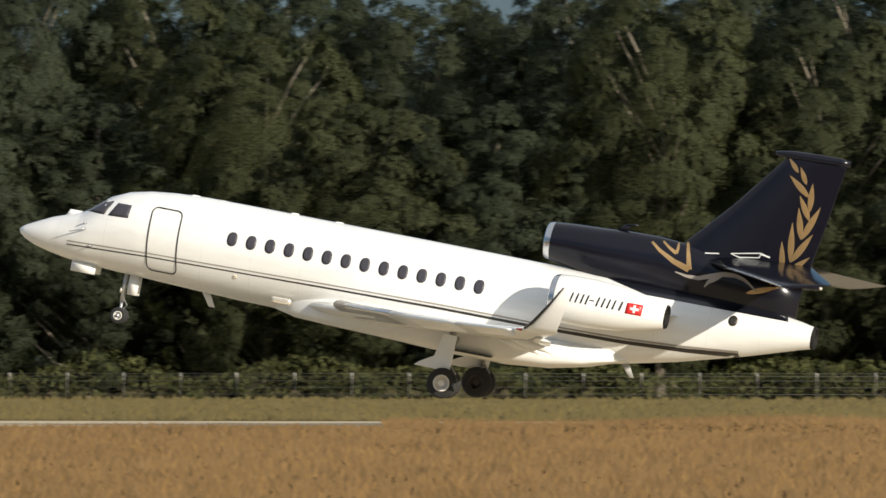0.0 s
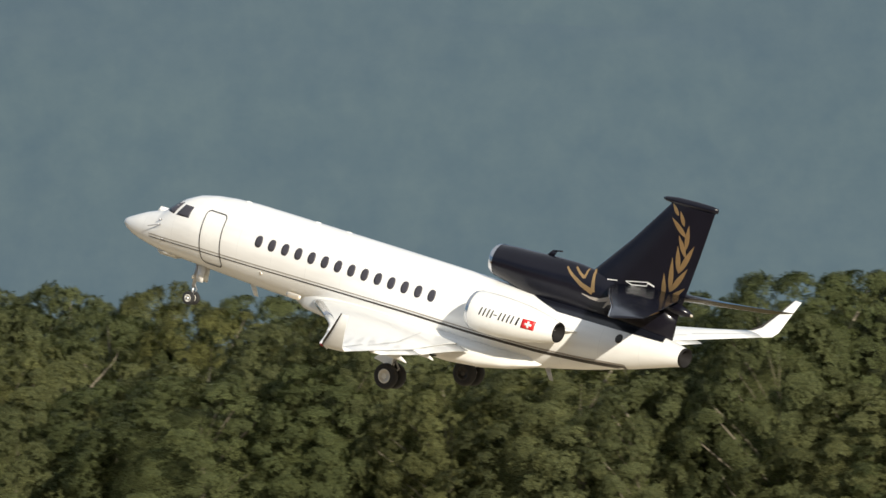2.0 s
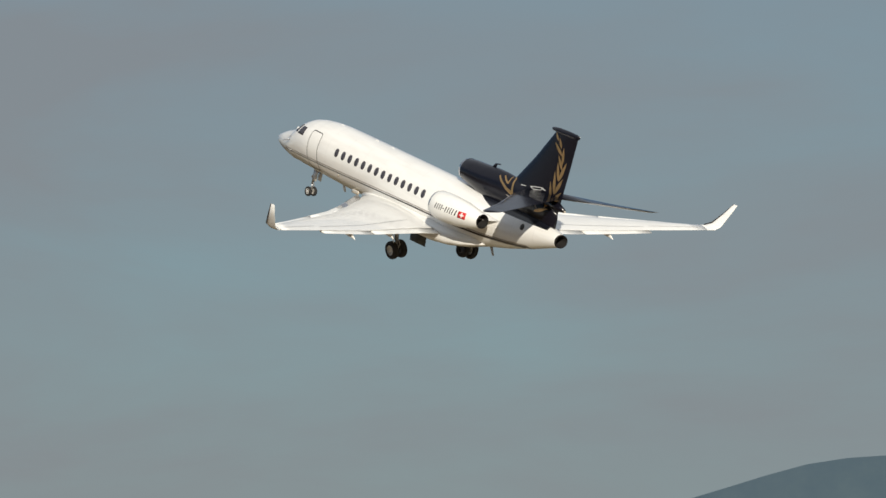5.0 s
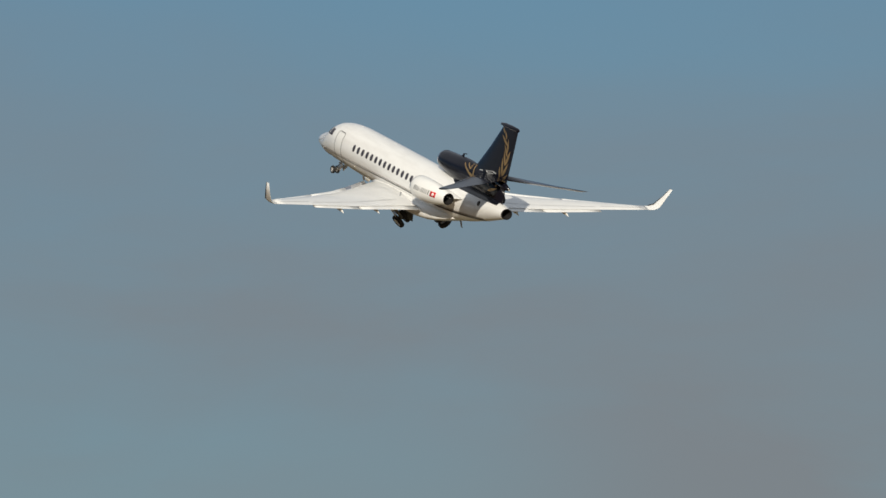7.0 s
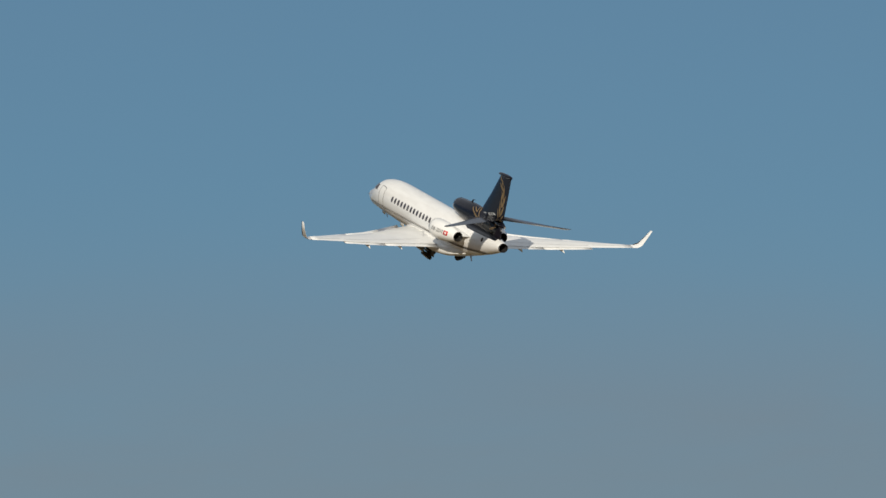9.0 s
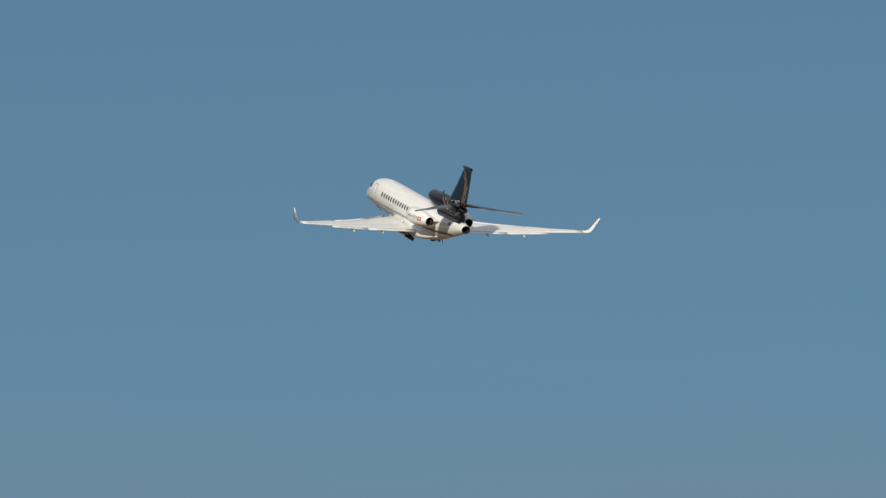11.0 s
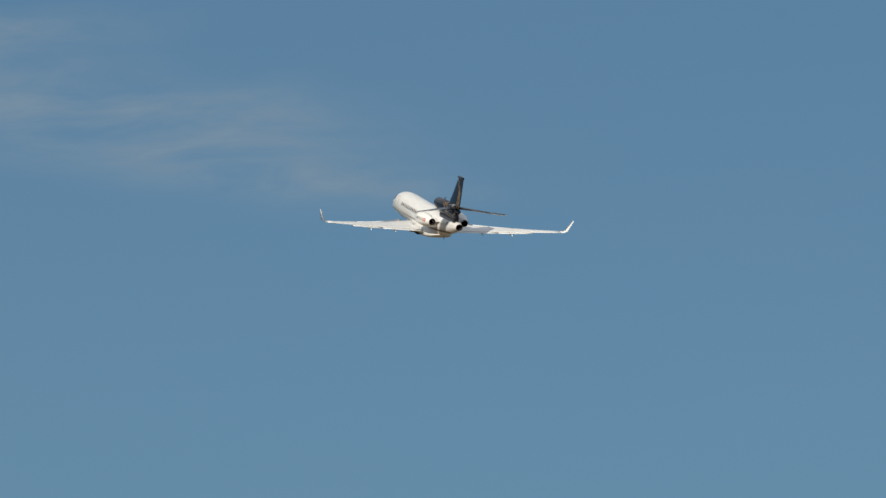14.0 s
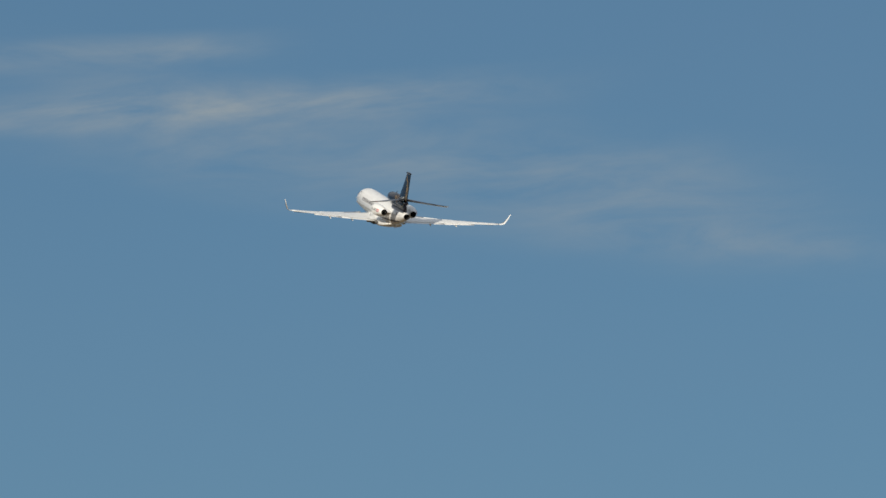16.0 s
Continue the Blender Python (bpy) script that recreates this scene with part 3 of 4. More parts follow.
def add_tail(jet):
    pod = part("centre_engine_duct", loft([oval(x, 0, z, hw, up, dn, 40) for x, z, hw, up, dn in POD], (False, True)), BLACK, jet, "glossy black centre engine intake duct")
    part("intake_lip", loft([oval(15.2, 0, 2.52, 0.546, 0.546, 0.556, 40), oval(15.04, 0, 2.52, 0.505, 0.505, 0.505, 40), oval(15.0, 0, 2.52, 0.465, 0.465, 0.465, 40), oval(15.05, 0, 2.52, 0.43, 0.43, 0.43, 40), oval(15.6, 0, 2.52, 0.40, 0.40, 0.40, 40)], (False, True)), METAL, pod, "polished metal intake lip")
    fin = part("fin", loft([foil_ring(le, te, (0, z), th * 2, span="z") for z, le, te, th in FIN]), BLACK, jet, "glossy black fin with gold laurel leaves")
    cap = [(20.93, 0.02, 0.03), (21.05, 0.09, 0.08), (21.5, 0.13, 0.13), (22.2, 0.13, 0.14), (22.8, 0.09, 0.12), (23.08, 0.03, 0.08)]
    part("fin_cap", loft([oval(x, 0, 6.09 + (x - 20.93) * 0.03, hw, h, h, 16) for x, hw, h in cap]), BLACK, fin)
    for side in (-1, 1):
        rr = []
        for y, le, te, z, th, dz in ((0.05, 19.55, 22.55, 2.96, 0.20, 0.36), (1.5, 20.60, 23.0, 2.89, 0.15, 0.33), (3.0, 21.75, 23.5, 2.82, 0.10, 0.31), (4.42, 22.6, 23.95, 2.755, 0.06, 0.29), (4.55, 22.82, 23.97, 2.75, 0.03, 0.28)):
            rr.append([(px, side * py, pz + ((px - le) / (te - le) - 0.5) * dz) for px, py, pz in foil_ring(le, te, (y, z), th * 1.6)])
        stab = part("tailplane", loft(rr), BLACK, jet, "black horizontal tailplane, silver leading edge")
        le_pts = [(le - 0.012, side * y, z) for y, le, z in ((0.3, 19.79, 2.770), (1.5, 20.60, 2.725), (3.0, 21.75, 2.665), (4.42, 22.6, 2.61))]
        part("leading_edge", tube(le_pts, [0.045, 0.04, 0.03, 0.02], 8), METAL, stab, "bare silver leading edge strip")
        # laurel branch on the fin: open pairs of leaves (base, tip), pointing up
        def skin(x, z):
            return max(pod_y(x, z), fin_y(x, z), body_y(x, z) if z < 1.8 else 0.0)

        def paint_leaf(base, tip, width, mat, parent, label, lift=0.008):
            base = (tip[0] + (base[0] - tip[0]) * 1.12, tip[1] + (base[1] - tip[1]) * 1.12)
            way = math.degrees(math.atan2(tip[1] - base[1], tip[0] - base[0]))
            part("gold_leaf", patch(leaf(base, way, math.dist(base, tip), width), skin, side, lift), mat, parent, label, False)
        for base, tip, w in (((21.66, 5.70), (21.36, 6.02), 0.13), ((21.95, 5.42), (21.72, 5.84), 0.14), ((22.06, 5.08), (21.46, 5.56), 0.17), ((22.19, 4.72), (22.14, 5.46), 0.17),
                             ((22.20, 4.46), (21.84, 5.06), 0.17), ((22.15, 3.95), (22.48, 4.84), 0.19), ((22.07, 3.93), (21.88, 4.72), 0.18), ((21.98, 3.27), (22.40, 4.06), 0.19),
                             ((21.90, 3.28), (21.78, 4.30), 0.18), ((21.73, 2.96), (21.58, 3.72), 0.16), ((21.86, 2.84), (22.44, 3.42), 0.17), ((21.58, 2.58), (22.34, 3.02), 0.17),
                             ((21.52, 2.50), (21.56, 3.02), 0.14), ((20.96, 2.14), (21.76, 2.44), 0.16)):
            paint_leaf(base, tip, w, GOLD, fin, "gold painted laurel leaf")
        # wreath ends and a pale ribbon on the duct
        for path, w0, w1 in ((((18.02, 3.03), (18.30, 2.83), (18.75, 2.60), (19.20, 2.46)), 0.06, 0.18), (((18.98, 3.20), (19.10, 2.85), (19.21, 2.46)), 0.07, 0.15),
                             (((18.32, 3.10), (18.54, 2.95), (18.76, 2.84)), 0.05, 0.10), (((18.74, 3.14), (18.77, 2.98), (18.76, 2.83)), 0.05, 0.09)):
            way = dense(path, 0.08)
            part("gold_leaf", ribbon(way, [w0 + (w1 - w0) * i / (len(way) - 1) for i in range(len(way))], skin, side, 0.010), GOLD, pod, "gold painted laurel leaf", False)
        for path in (((18.83, 2.33), (19.15, 2.27), (19.5, 2.27), (19.85, 2.40), (20.19, 2.51), (20.5, 2.53), (20.75, 2.47), (20.95, 2.36), (21.16, 2.20)), ((19.70, 2.06), (19.80, 2.22), (19.97, 2.35), (20.15, 2.45))):
            way = dense(path, 0.1)
            part("ribbon", ribbon(way, [0.03 + 0.11 * math.sin(math.pi * i / (len(way) - 1)) for i in range(len(way))], skin, side, 0.014), STRIPE2, pod, "pale grey painted ribbon", False)
        # white outline of the tailplane trim plate
        part("trim_plate_outline", ribbon(dense([(20.24, 3.11), (21.10, 3.28), (21.04, 3.14), (20.5, 3.05)], 0.06, True), 0.026, skin, side, 0.02, True), WHITE, fin, "white painted outline")
        part("trim_plate_outline", ribbon(dense([(19.53, 2.99), (19.92, 3.05)], 0.06), 0.03, skin, side, 0.02), WHITE, fin, "white painted outline")
        part("trim_plate_outline", ribbon(dense([(21.06, 3.26), (21.34, 3.20)], 0.06), 0.05, skin, side, 0.02), WHITE, fin, "white painted outline")
    part("tail_fairing", loft([oval(21.6, 0, 2.75, 0.24, 0.22, 0.22, 20), oval(22.3, 0, 2.70, 0.20, 0.20, 0.22, 20), oval(22.85, 0, 2.64, 0.07, 0.08, 0.09, 20)]), BLACK, jet)
    part("tail_lamp", loft([oval(22.84, 0, 2.62, 0.06, 0.06, 0.06, 12), oval(22.93, 0, 2.61, 0.03, 0.03, 0.03, 12)]), LAMP, jet)


def wheel_bm(r, w, rim):
    """Tyre turned about the y axis."""
    prof = [(rim, -w * 0.42), (r * 0.80, -w * 0.5), (r * 0.94, -w * 0.42), (r, -w * 0.2), (r, w * 0.2), (r * 0.94, w * 0.42), (r * 0.80, w * 0.5), (rim, w * 0.42)]
    k = 28
    rings = [[(p * math.cos(2 * math.pi * i / k), y, p * math.sin(2 * math.pi * i / k)) for i in range(k)] for p, y in prof]
    return loft(rings, (False, False))


def rim_bm(rim, w):
    prof = [(rim, -w * 0.44), (rim * 0.85, -w * 0.47), (rim * 0.72, -w * 0.30), (rim * 0.4, -w * 0.28), (rim * 0.36, -w * 0.46), (0.02, -w * 0.48)]
    prof = prof + [(p, -y) for p, y in prof[::-1]]
    k = 24
    return loft([[(p * math.cos(2 * math.pi * i / k), y, p * math.sin(2 * math.pi * i / k)) for i in range(k)] for p, y in prof], (True, True))


def add_gear(jet):
    """Three legs, each a part with its origin on the hinge; wheels and doors move with the leg."""
    legs = []
    bm = tube([(0, 0, 0.1), (0, 0, -0.95)], 0.065, 12)
    for extra in (tube([(0, 0, -0.9), (0, 0, -1.33)], 0.04, 10), tube([(0, -0.26, -1.33), (0, 0.26, -1.33)], 0.045, 10), tube([(-0.03, 0, -0.75), (0.16, 0, -1.0), (0.0, 0, -1.25)], 0.022, 8), tube([(0.0, 0, -0.55), (0.55, 0, 0.0)], 0.03, 8)):
        me = bpy.data.meshes.new("tmp")
        extra.to_mesh(me)
        bm.from_mesh(me)
        extra.free()
        bpy.data.meshes.remove(me)
    nose = part("nose_gear", bm, STRUT, jet, "metal nose gear leg with twin wheels")
    nose.location = (3.30, 0, -0.52)
    for y in (-0.15, 0.15):
        w = part("wheel", wheel_bm(0.23, 0.15, 0.12), RUBBER, nose, "black tyre on a silver hub")
        w.location = (0.0, y, -1.33)
        h = part("hub", rim_bm(0.13, 0.15), HUB, nose, "pale grey wheel hub")
        h.location = (0.0, y, -1.33)
    part("gear_door", box_bm((0.30, 0.03, 0.55), (0.28, -0.14, -0.42), 0.01), WHITE, nose, "white gear door")
    part("gear_door", box_bm((0.30, 0.03, 0.55), (0.28, 0.14, -0.42), 0.01), WHITE, nose, "white gear door")
    part("taxi_lamp", tube([(-0.1, 0.0, -0.62), (-0.04, 0, -0.62)], [0.08, 0.05], 12), LAMP, nose)
    for side in (-1, 1):
        flap = part("nose_gear_door", box_bm((0.72, 0.03, 0.30), (0, 0, -0.15), 0.01), WHITE, jet, "white nose wheel door")
        at = Vector((2.1, side * 0.32, -0.55))
        flap.location = at
        legs.append((flap, at, "x", -side * 86, ((1.5, 0), (2.3, 1))))
    legs.append((nose, Vector((3.30, 0, -0.52)), "y", 104, ((4.3, 0), (9.9, 1))))
    for side in (-1, 1):
        bm = tube([(0, 0, 0.1), (0, side * 0.02, -0.9)], 0.10, 12)
        for extra in (tube([(0, side * 0.02, -0.85), (0, side * 0.03, -1.36)], 0.065, 12), tube([(0, side * 0.03 - 0.34, -1.36), (0, side * 0.03 + 0.34, -1.36)], 0.06, 10), tube([(0.05, 0, -0.8), (0.26, 0, -1.05), (0.05, 0, -1.32)], 0.035, 8), tube([(0, 0, -0.6), (0, -side * 0.85, -0.02)], 0.045, 8)):
            me = bpy.data.meshes.new("tmp")
            extra.to_mesh(me)
            bm.from_mesh(me)
            extra.free()
            bpy.data.meshes.remove(me)
        leg = part("main_gear", bm, STRUT, jet, "metal main gear leg with twin wheels")
        hinge = Vector((13.34, side * 2.25, -0.50))
        leg.location = hinge
        for y in (-0.24, 0.24):
            w = part("wheel", wheel_bm(0.43, 0.27, 0.23), RUBBER, leg, "black tyre on a silver hub")
            w.location = (0, side * 0.03 + y, -1.36)
            # pale hub on the outer wheel, a dark one on the inner wheel
            h = part("hub", rim_bm(0.24, 0.27), HUB if y * side > 0 else DARKMETAL, leg, "pale grey wheel hub" if y * side > 0 else "dark inner wheel hub")
            h.location = (0, side * 0.03 + y, -1.36)
        rings = []
        for z, x0, y0, x1, y1 in ((-1.02, -1.02, -0.36, 0.14, 0.26), (-0.90, -0.86, -0.26, 0.15, 0.27), (-0.66, -0.42, -0.02, 0.17, 0.28), (0.0, -0.24, 0.10, 0.20, 0.32)):
            rings.append([(x0, side * y0, z), (x1, side * y1, z), (x1, side * (y1 + 0.03), z), (x0, side * (y0 + 0.03), z)])
        part("gear_door", loft(rings), WHITE, leg, "white gear leg door", False)
        legs.append((leg, hinge, "x", -side * 84, ((3.5, 0), (7.0, 0.5), (11.4, 0.72), (12.4 if side < 0 else 12.5, 1))))
        well = part("main_gear_door", box_bm((1.25, 0.03, 0.52), (0, 0, -0.26), 0.01), WELL, jet, "open dark grey wheel well door")
        at = Vector((13.75, side * 1.2, -0.92))
        well.location = at
        legs.append((well, at, "x", side * 88, ((2.3, 1), (3.3, 0), (11.3, 0), (12.5, 1))))
    return legs


def make_jet():
    jet = tagged(new("business_jet"), "white three-engined business jet with black and gold tail, climbing", "airplane")
    jet.empty_display_size = 0.5
    add_body(jet)
    for side in (-1, 1):
        add_wing(jet, side)
        add_nacelle(jet, side)
    add_tail(jet)
    return jet, add_gear(jet)


JET, LEGS = make_jet()


# ---- ground, runway, fence ----
def ground_material(name, stops, scale, rough=0.95, bump=0.3):
    m = bpy.data.materials.new(name)
    m.use_nodes = True
    tree = m.node_tree
    tree.nodes.clear()
    n = nodes_of(tree)
    pos = n("ShaderNodeTexCoord").outputs["Object"]
    big = n("ShaderNodeTexNoise", {"Vector": pos, "Scale": scale, "Detail": 6.0, "Roughness": 0.65}).outputs["Fac"]
    small = n("ShaderNodeTexNoise", {"Vector": pos, "Scale": scale * 25, "Detail": 4.0}).outputs["Fac"]
    f = math_node(n, "ADD", math_node(n, "MULTIPLY", big, 0.6), math_node(n, "MULTIPLY", small, 0.4))
    bsdf = n("ShaderNodeBsdfPrincipled", {"Base Color": ramp(n, f, stops), "Roughness": rough, "Specular IOR Level": 0.02})
    b = n("ShaderNodeBump", {"Strength": bump, "Distance": 0.1, "Height": small})
    tree.links.new(b.outputs[0], bsdf.inputs["Normal"])
    tree.links.new(bsdf.outputs[0], n("ShaderNodeOutputMaterial").inputs[0])
    return m


DRY = ground_material("dry_grass_soil", [(0.3, (0.095, 0.058, 0.027)), (0.5, (0.145, 0.09, 0.04)), (0.7, (0.18, 0.118, 0.05))], 0.12)
VERGE = ground_material("verge_grass", [(0.3, (0.085, 0.066, 0.028)), (0.5, (0.12, 0.092, 0.04)), (0.7, (0.15, 0.112, 0.05))], 0.10)
ASPHALT = ground_material("runway_asphalt", [(0.3, (0.46, 0.38, 0.26)), (0.7, (0.58, 0.48, 0.33))], 0.4, 1.0, 0.1)
BLADE = material("dry_grass_blades", (0.165, 0.102, 0.045), 0.8, vary=0.4, scale=0.25, island=0.3, spec=0.2)
BLADE2 = material("verge_grass_blades", (0.112, 0.090, 0.038), 0.8, vary=0.35, scale=0.2, island=0.25, spec=0.2)
LEAVES = material("oak_leaves", (0.091, 0.100, 0.046), 0.75, vary=0.35, scale=0.6, island=0.12, obj=0.6, spec=0.1, through_light=0.35, gaps=13.0)
# a deeper green copy of the leaves, darkened to carry shade in its colour
SHADED_LEAVES = material("shaded_leaves", (0.041, 0.050, 0.031), 0.75, vary=0.35, scale=0.6, island=0.12, obj=0.6, spec=0.1, through_light=0.35, gaps=13.0)
BARK = material("bark", (0.17, 0.145, 0.11), 0.9, vary=0.3, scale=4, bump=0.5)
PYLON = material("galvanised_steel", (0.30, 0.31, 0.32), 0.7, vary=0.1)
POST = material("fence_post_metal", (0.42, 0.40, 0.37), 0.7, metal=0.0, vary=0.15)
WIRE = material("fence_wire", (0.07, 0.07, 0.065), 0.6, metal=0.3, vary=0.15)


def mesh_object(name, verts, faces, mat, smooth=False):
    me = bpy.data.meshes.new(name)
    me.from_pydata(verts, [], faces)
    me.materials.append(mat)
    if smooth:
        me.shade_smooth()
    return new(name, me)


def make_ground():
    """One sheet to the horizon: rings about the tripod, level."""
    verts, faces = [(0, 0, 0)], []
    radii = [20, 60, 110, 180, 260, 340, 420, 520, 700, 1000, 1600, 2600, 4900]
    k = 96
    for r in radii:
        for i in range(k):
            a = 2 * math.pi * i / k
            verts.append((r * math.cos(a), r * math.sin(a), 0.0))
    for i in range(k):
        faces.append((0, 1 + i, 1 + (i + 1) % k))
    for q in range(len(radii) - 1):
        for i in range(k):
            a, b = 1 + q * k + i, 1 + q * k + (i + 1) % k
            faces.append((a, a + k, b + k, b))
    tagged(mesh_object("ground", verts, faces, DRY), "dry brown grassland of the airfield", "ground", kind="structure")
    x0, x1 = -2200, 900
    tagged(finish(box_bm((x1 - x0, 46, 0.06), ((x0 + x1) / 2, 282, 0.0)), "runway", ASPHALT, smooth=False), "pale grey asphalt runway between grass verges", "runway", kind="structure")
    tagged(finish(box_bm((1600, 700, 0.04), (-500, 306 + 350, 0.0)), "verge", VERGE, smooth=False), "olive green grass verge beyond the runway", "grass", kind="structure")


def grass_field(name, label, mat, count, box, h0, h1, width, seed):
    rng = np.random.default_rng(seed)
    verts, faces = [], []
    y0, y1, a0, a1 = box
    for i in range(count):
        y = y0 + (y1 - y0) * rng.random() ** 1.0
        x = -y * math.tan(radians(a0 + (a1 - a0) * rng.random()))
        clump = 0.6 + 0.8 * (0.5 + 0.5 * noise.noise((x * 0.15, y * 0.08, seed)))
        h = (h0 + (h1 - h0) * rng.random()) * clump
        w = width * (0.5 + rng.random())
        lx, ly = (rng.random(2) - 0.5) * h * 0.9
        a = rng.random() * 0.8 - 0.4
        dx, dy = w * math.cos(a), w * math.sin(a)
        b = len(verts)
        verts += [(x - dx, y - dy, -0.02), (x + dx, y + dy, -0.02), (x + dx * 0.7 + lx * 0.5, y + dy * 0.7 + ly * 0.5, h * 0.6), (x - dx * 0.7 + lx * 0.5, y - dy * 0.7 + ly * 0.5, h * 0.6), (x + lx, y + ly, h)]
        faces += [(b, b + 1, b + 2, b + 3), (b + 3, b + 2, b + 4)]
    field = tagged(mesh_object(name, verts, faces, mat, True), label, "grass", kind="stuff")
    # the blades are lit as one soft sward
    field.data.normals_split_custom_set_from_vertices([(0.25, -0.55, 0.8)] * len(verts))


make_ground()
grass_field("dry_grass", "tall dry brown grass before the runway", BLADE, 90000, (105, 257, 9, 34), 0.12, 0.31, 0.03, 3)
grass_field("edge_grass", "taller dry grass fringing the runway", BLADE, 26000, (248, 257.5, 9, 34), 0.17, 0.36, 0.035, 8)
grass_field("edge_grass", "tall dry grass that hides the runway edge", BLADE, 9000, (249, 257.5, 9, 14.75), 0.32, 0.46, 0.035, 9)
grass_field("verge_grass", "short olive grass between runway and fence", BLADE2, 45000, (308, 452, 9, 36), 0.10, 0.28, 0.05, 4)


def make_fence():
    """Posts 2.66 m apart with wire strands along the foot of the wood."""
    fence = tagged(new("fence"), "grey metal post and wire boundary fence before the wood", "fence")
    fence.location = (-70, 452, 0)
    post_me = None
    for i in range(44):
        if post_me is None:
            bm = tube([(0, 0, -0.1), (0, 0, 1.10), (0, -0.07, 1.24)], 0.05, 8)
            ob = part("post", bm, POST, fence)
            post_me = ob.data
        else:
            ob = new("post", post_me)
            ob.parent = fence
        ob.location = (-2.66 * i, 0, 0)
        ob.rotation_euler = (radians(random.uniform(-2, 2)), radians(random.uniform(-2, 2)), 0)
    for z in (0.3, 0.6, 0.9, 1.1, 1.22):
        y = -0.06 if z > 1.15 else 0.0
        part("wire", box_bm((2.66 * 43, 0.016, 0.016), (-2.66 * 21.5, y - 0.06, z)), WIRE, fence)
    bm = bmesh.new()
    for i in range(602):
        x = -0.19 * i
        vs = [bm.verts.new(p) for p in ((x, -0.062, 0.02), (x + 0.007, -0.062, 0.02), (x + 0.007, -0.062, 1.1), (x, -0.062, 1.1))]
        bm.faces.new(vs)
    tagged(part("wire_mesh", bm, WIRE, fence, "fine upright mesh wires", False), kind="stuff")


make_fence()


def make_sign():
    """Red and black airfield guidance sign, low in the grass."""
    at = pose(-49.05, 95.6, 0, 0, 0, 26)
    sign = tagged(new("runway_sign"), "red and black airfield guidance sign on short legs", "sign")
    sign.matrix_world = at
    part("panel", box_bm((0.86, 0.12, 0.5), (-0.23, 0, 0.59), 0.01), RED, sign, "red panel", False)
    part("panel", box_bm((0.38, 0.12, 0.5), (0.40, 0, 0.59), 0.01), INK, sign, "black panel", False)
    part("frame", box_bm((1.32, 0.14, 0.03), (-0.02, 0, 0.855), 0.006), INK, sign, "black frame", False)
    part("frame", box_bm((1.32, 0.14, 0.03), (-0.02, 0, 0.325), 0.006), INK, sign, "black frame", False)
    part("frame", box_bm((0.035, 0.14, 0.5), (0.612, 0, 0.59), 0.006), YELLOW, sign, "yellow end strip", False)
    for x in (-0.45, 0.4):
        part("leg", tube([(x, 0, -0.05), (x, 0, 0.33)], 0.03, 8), STRUT, sign)
    for x in (-0.5, -0.3, -0.1, 0.08):
        part("mark_bar", box_bm((0.07, 0.01, 0.26), (x, -0.066, 0.58)), WHITE, sign, "white lettering bar", False)
    part("mark_bar", box_bm((0.12, 0.01, 0.26), (0.4, -0.066, 0.58)), YELLOW, sign, "yellow lettering bar", False)


make_sign()


def make_marker(x, y, h, label):
    m = tagged(new("edge_marker"), label, "marker", "runway edge markers")
    m.location = (x, y, 0.0)
    part("base", tube([(0, 0, -0.02), (0, 0, 0.06)], [0.13, 0.09], 12), WHITE, m)
    part("head", tube([(0, 0, 0.05), (0, 0, h * 0.7), (0, 0, h)], [0.07, 0.06, 0.03], 12), WHITE, m)


for x, y, h in ((-157.7, 309.5, 0.42), (-233.0, 413.0, 0.55), (-242.3, 413.0, 0.55)):
    make_marker(x, y, h, "small white runway edge marker in the grass")


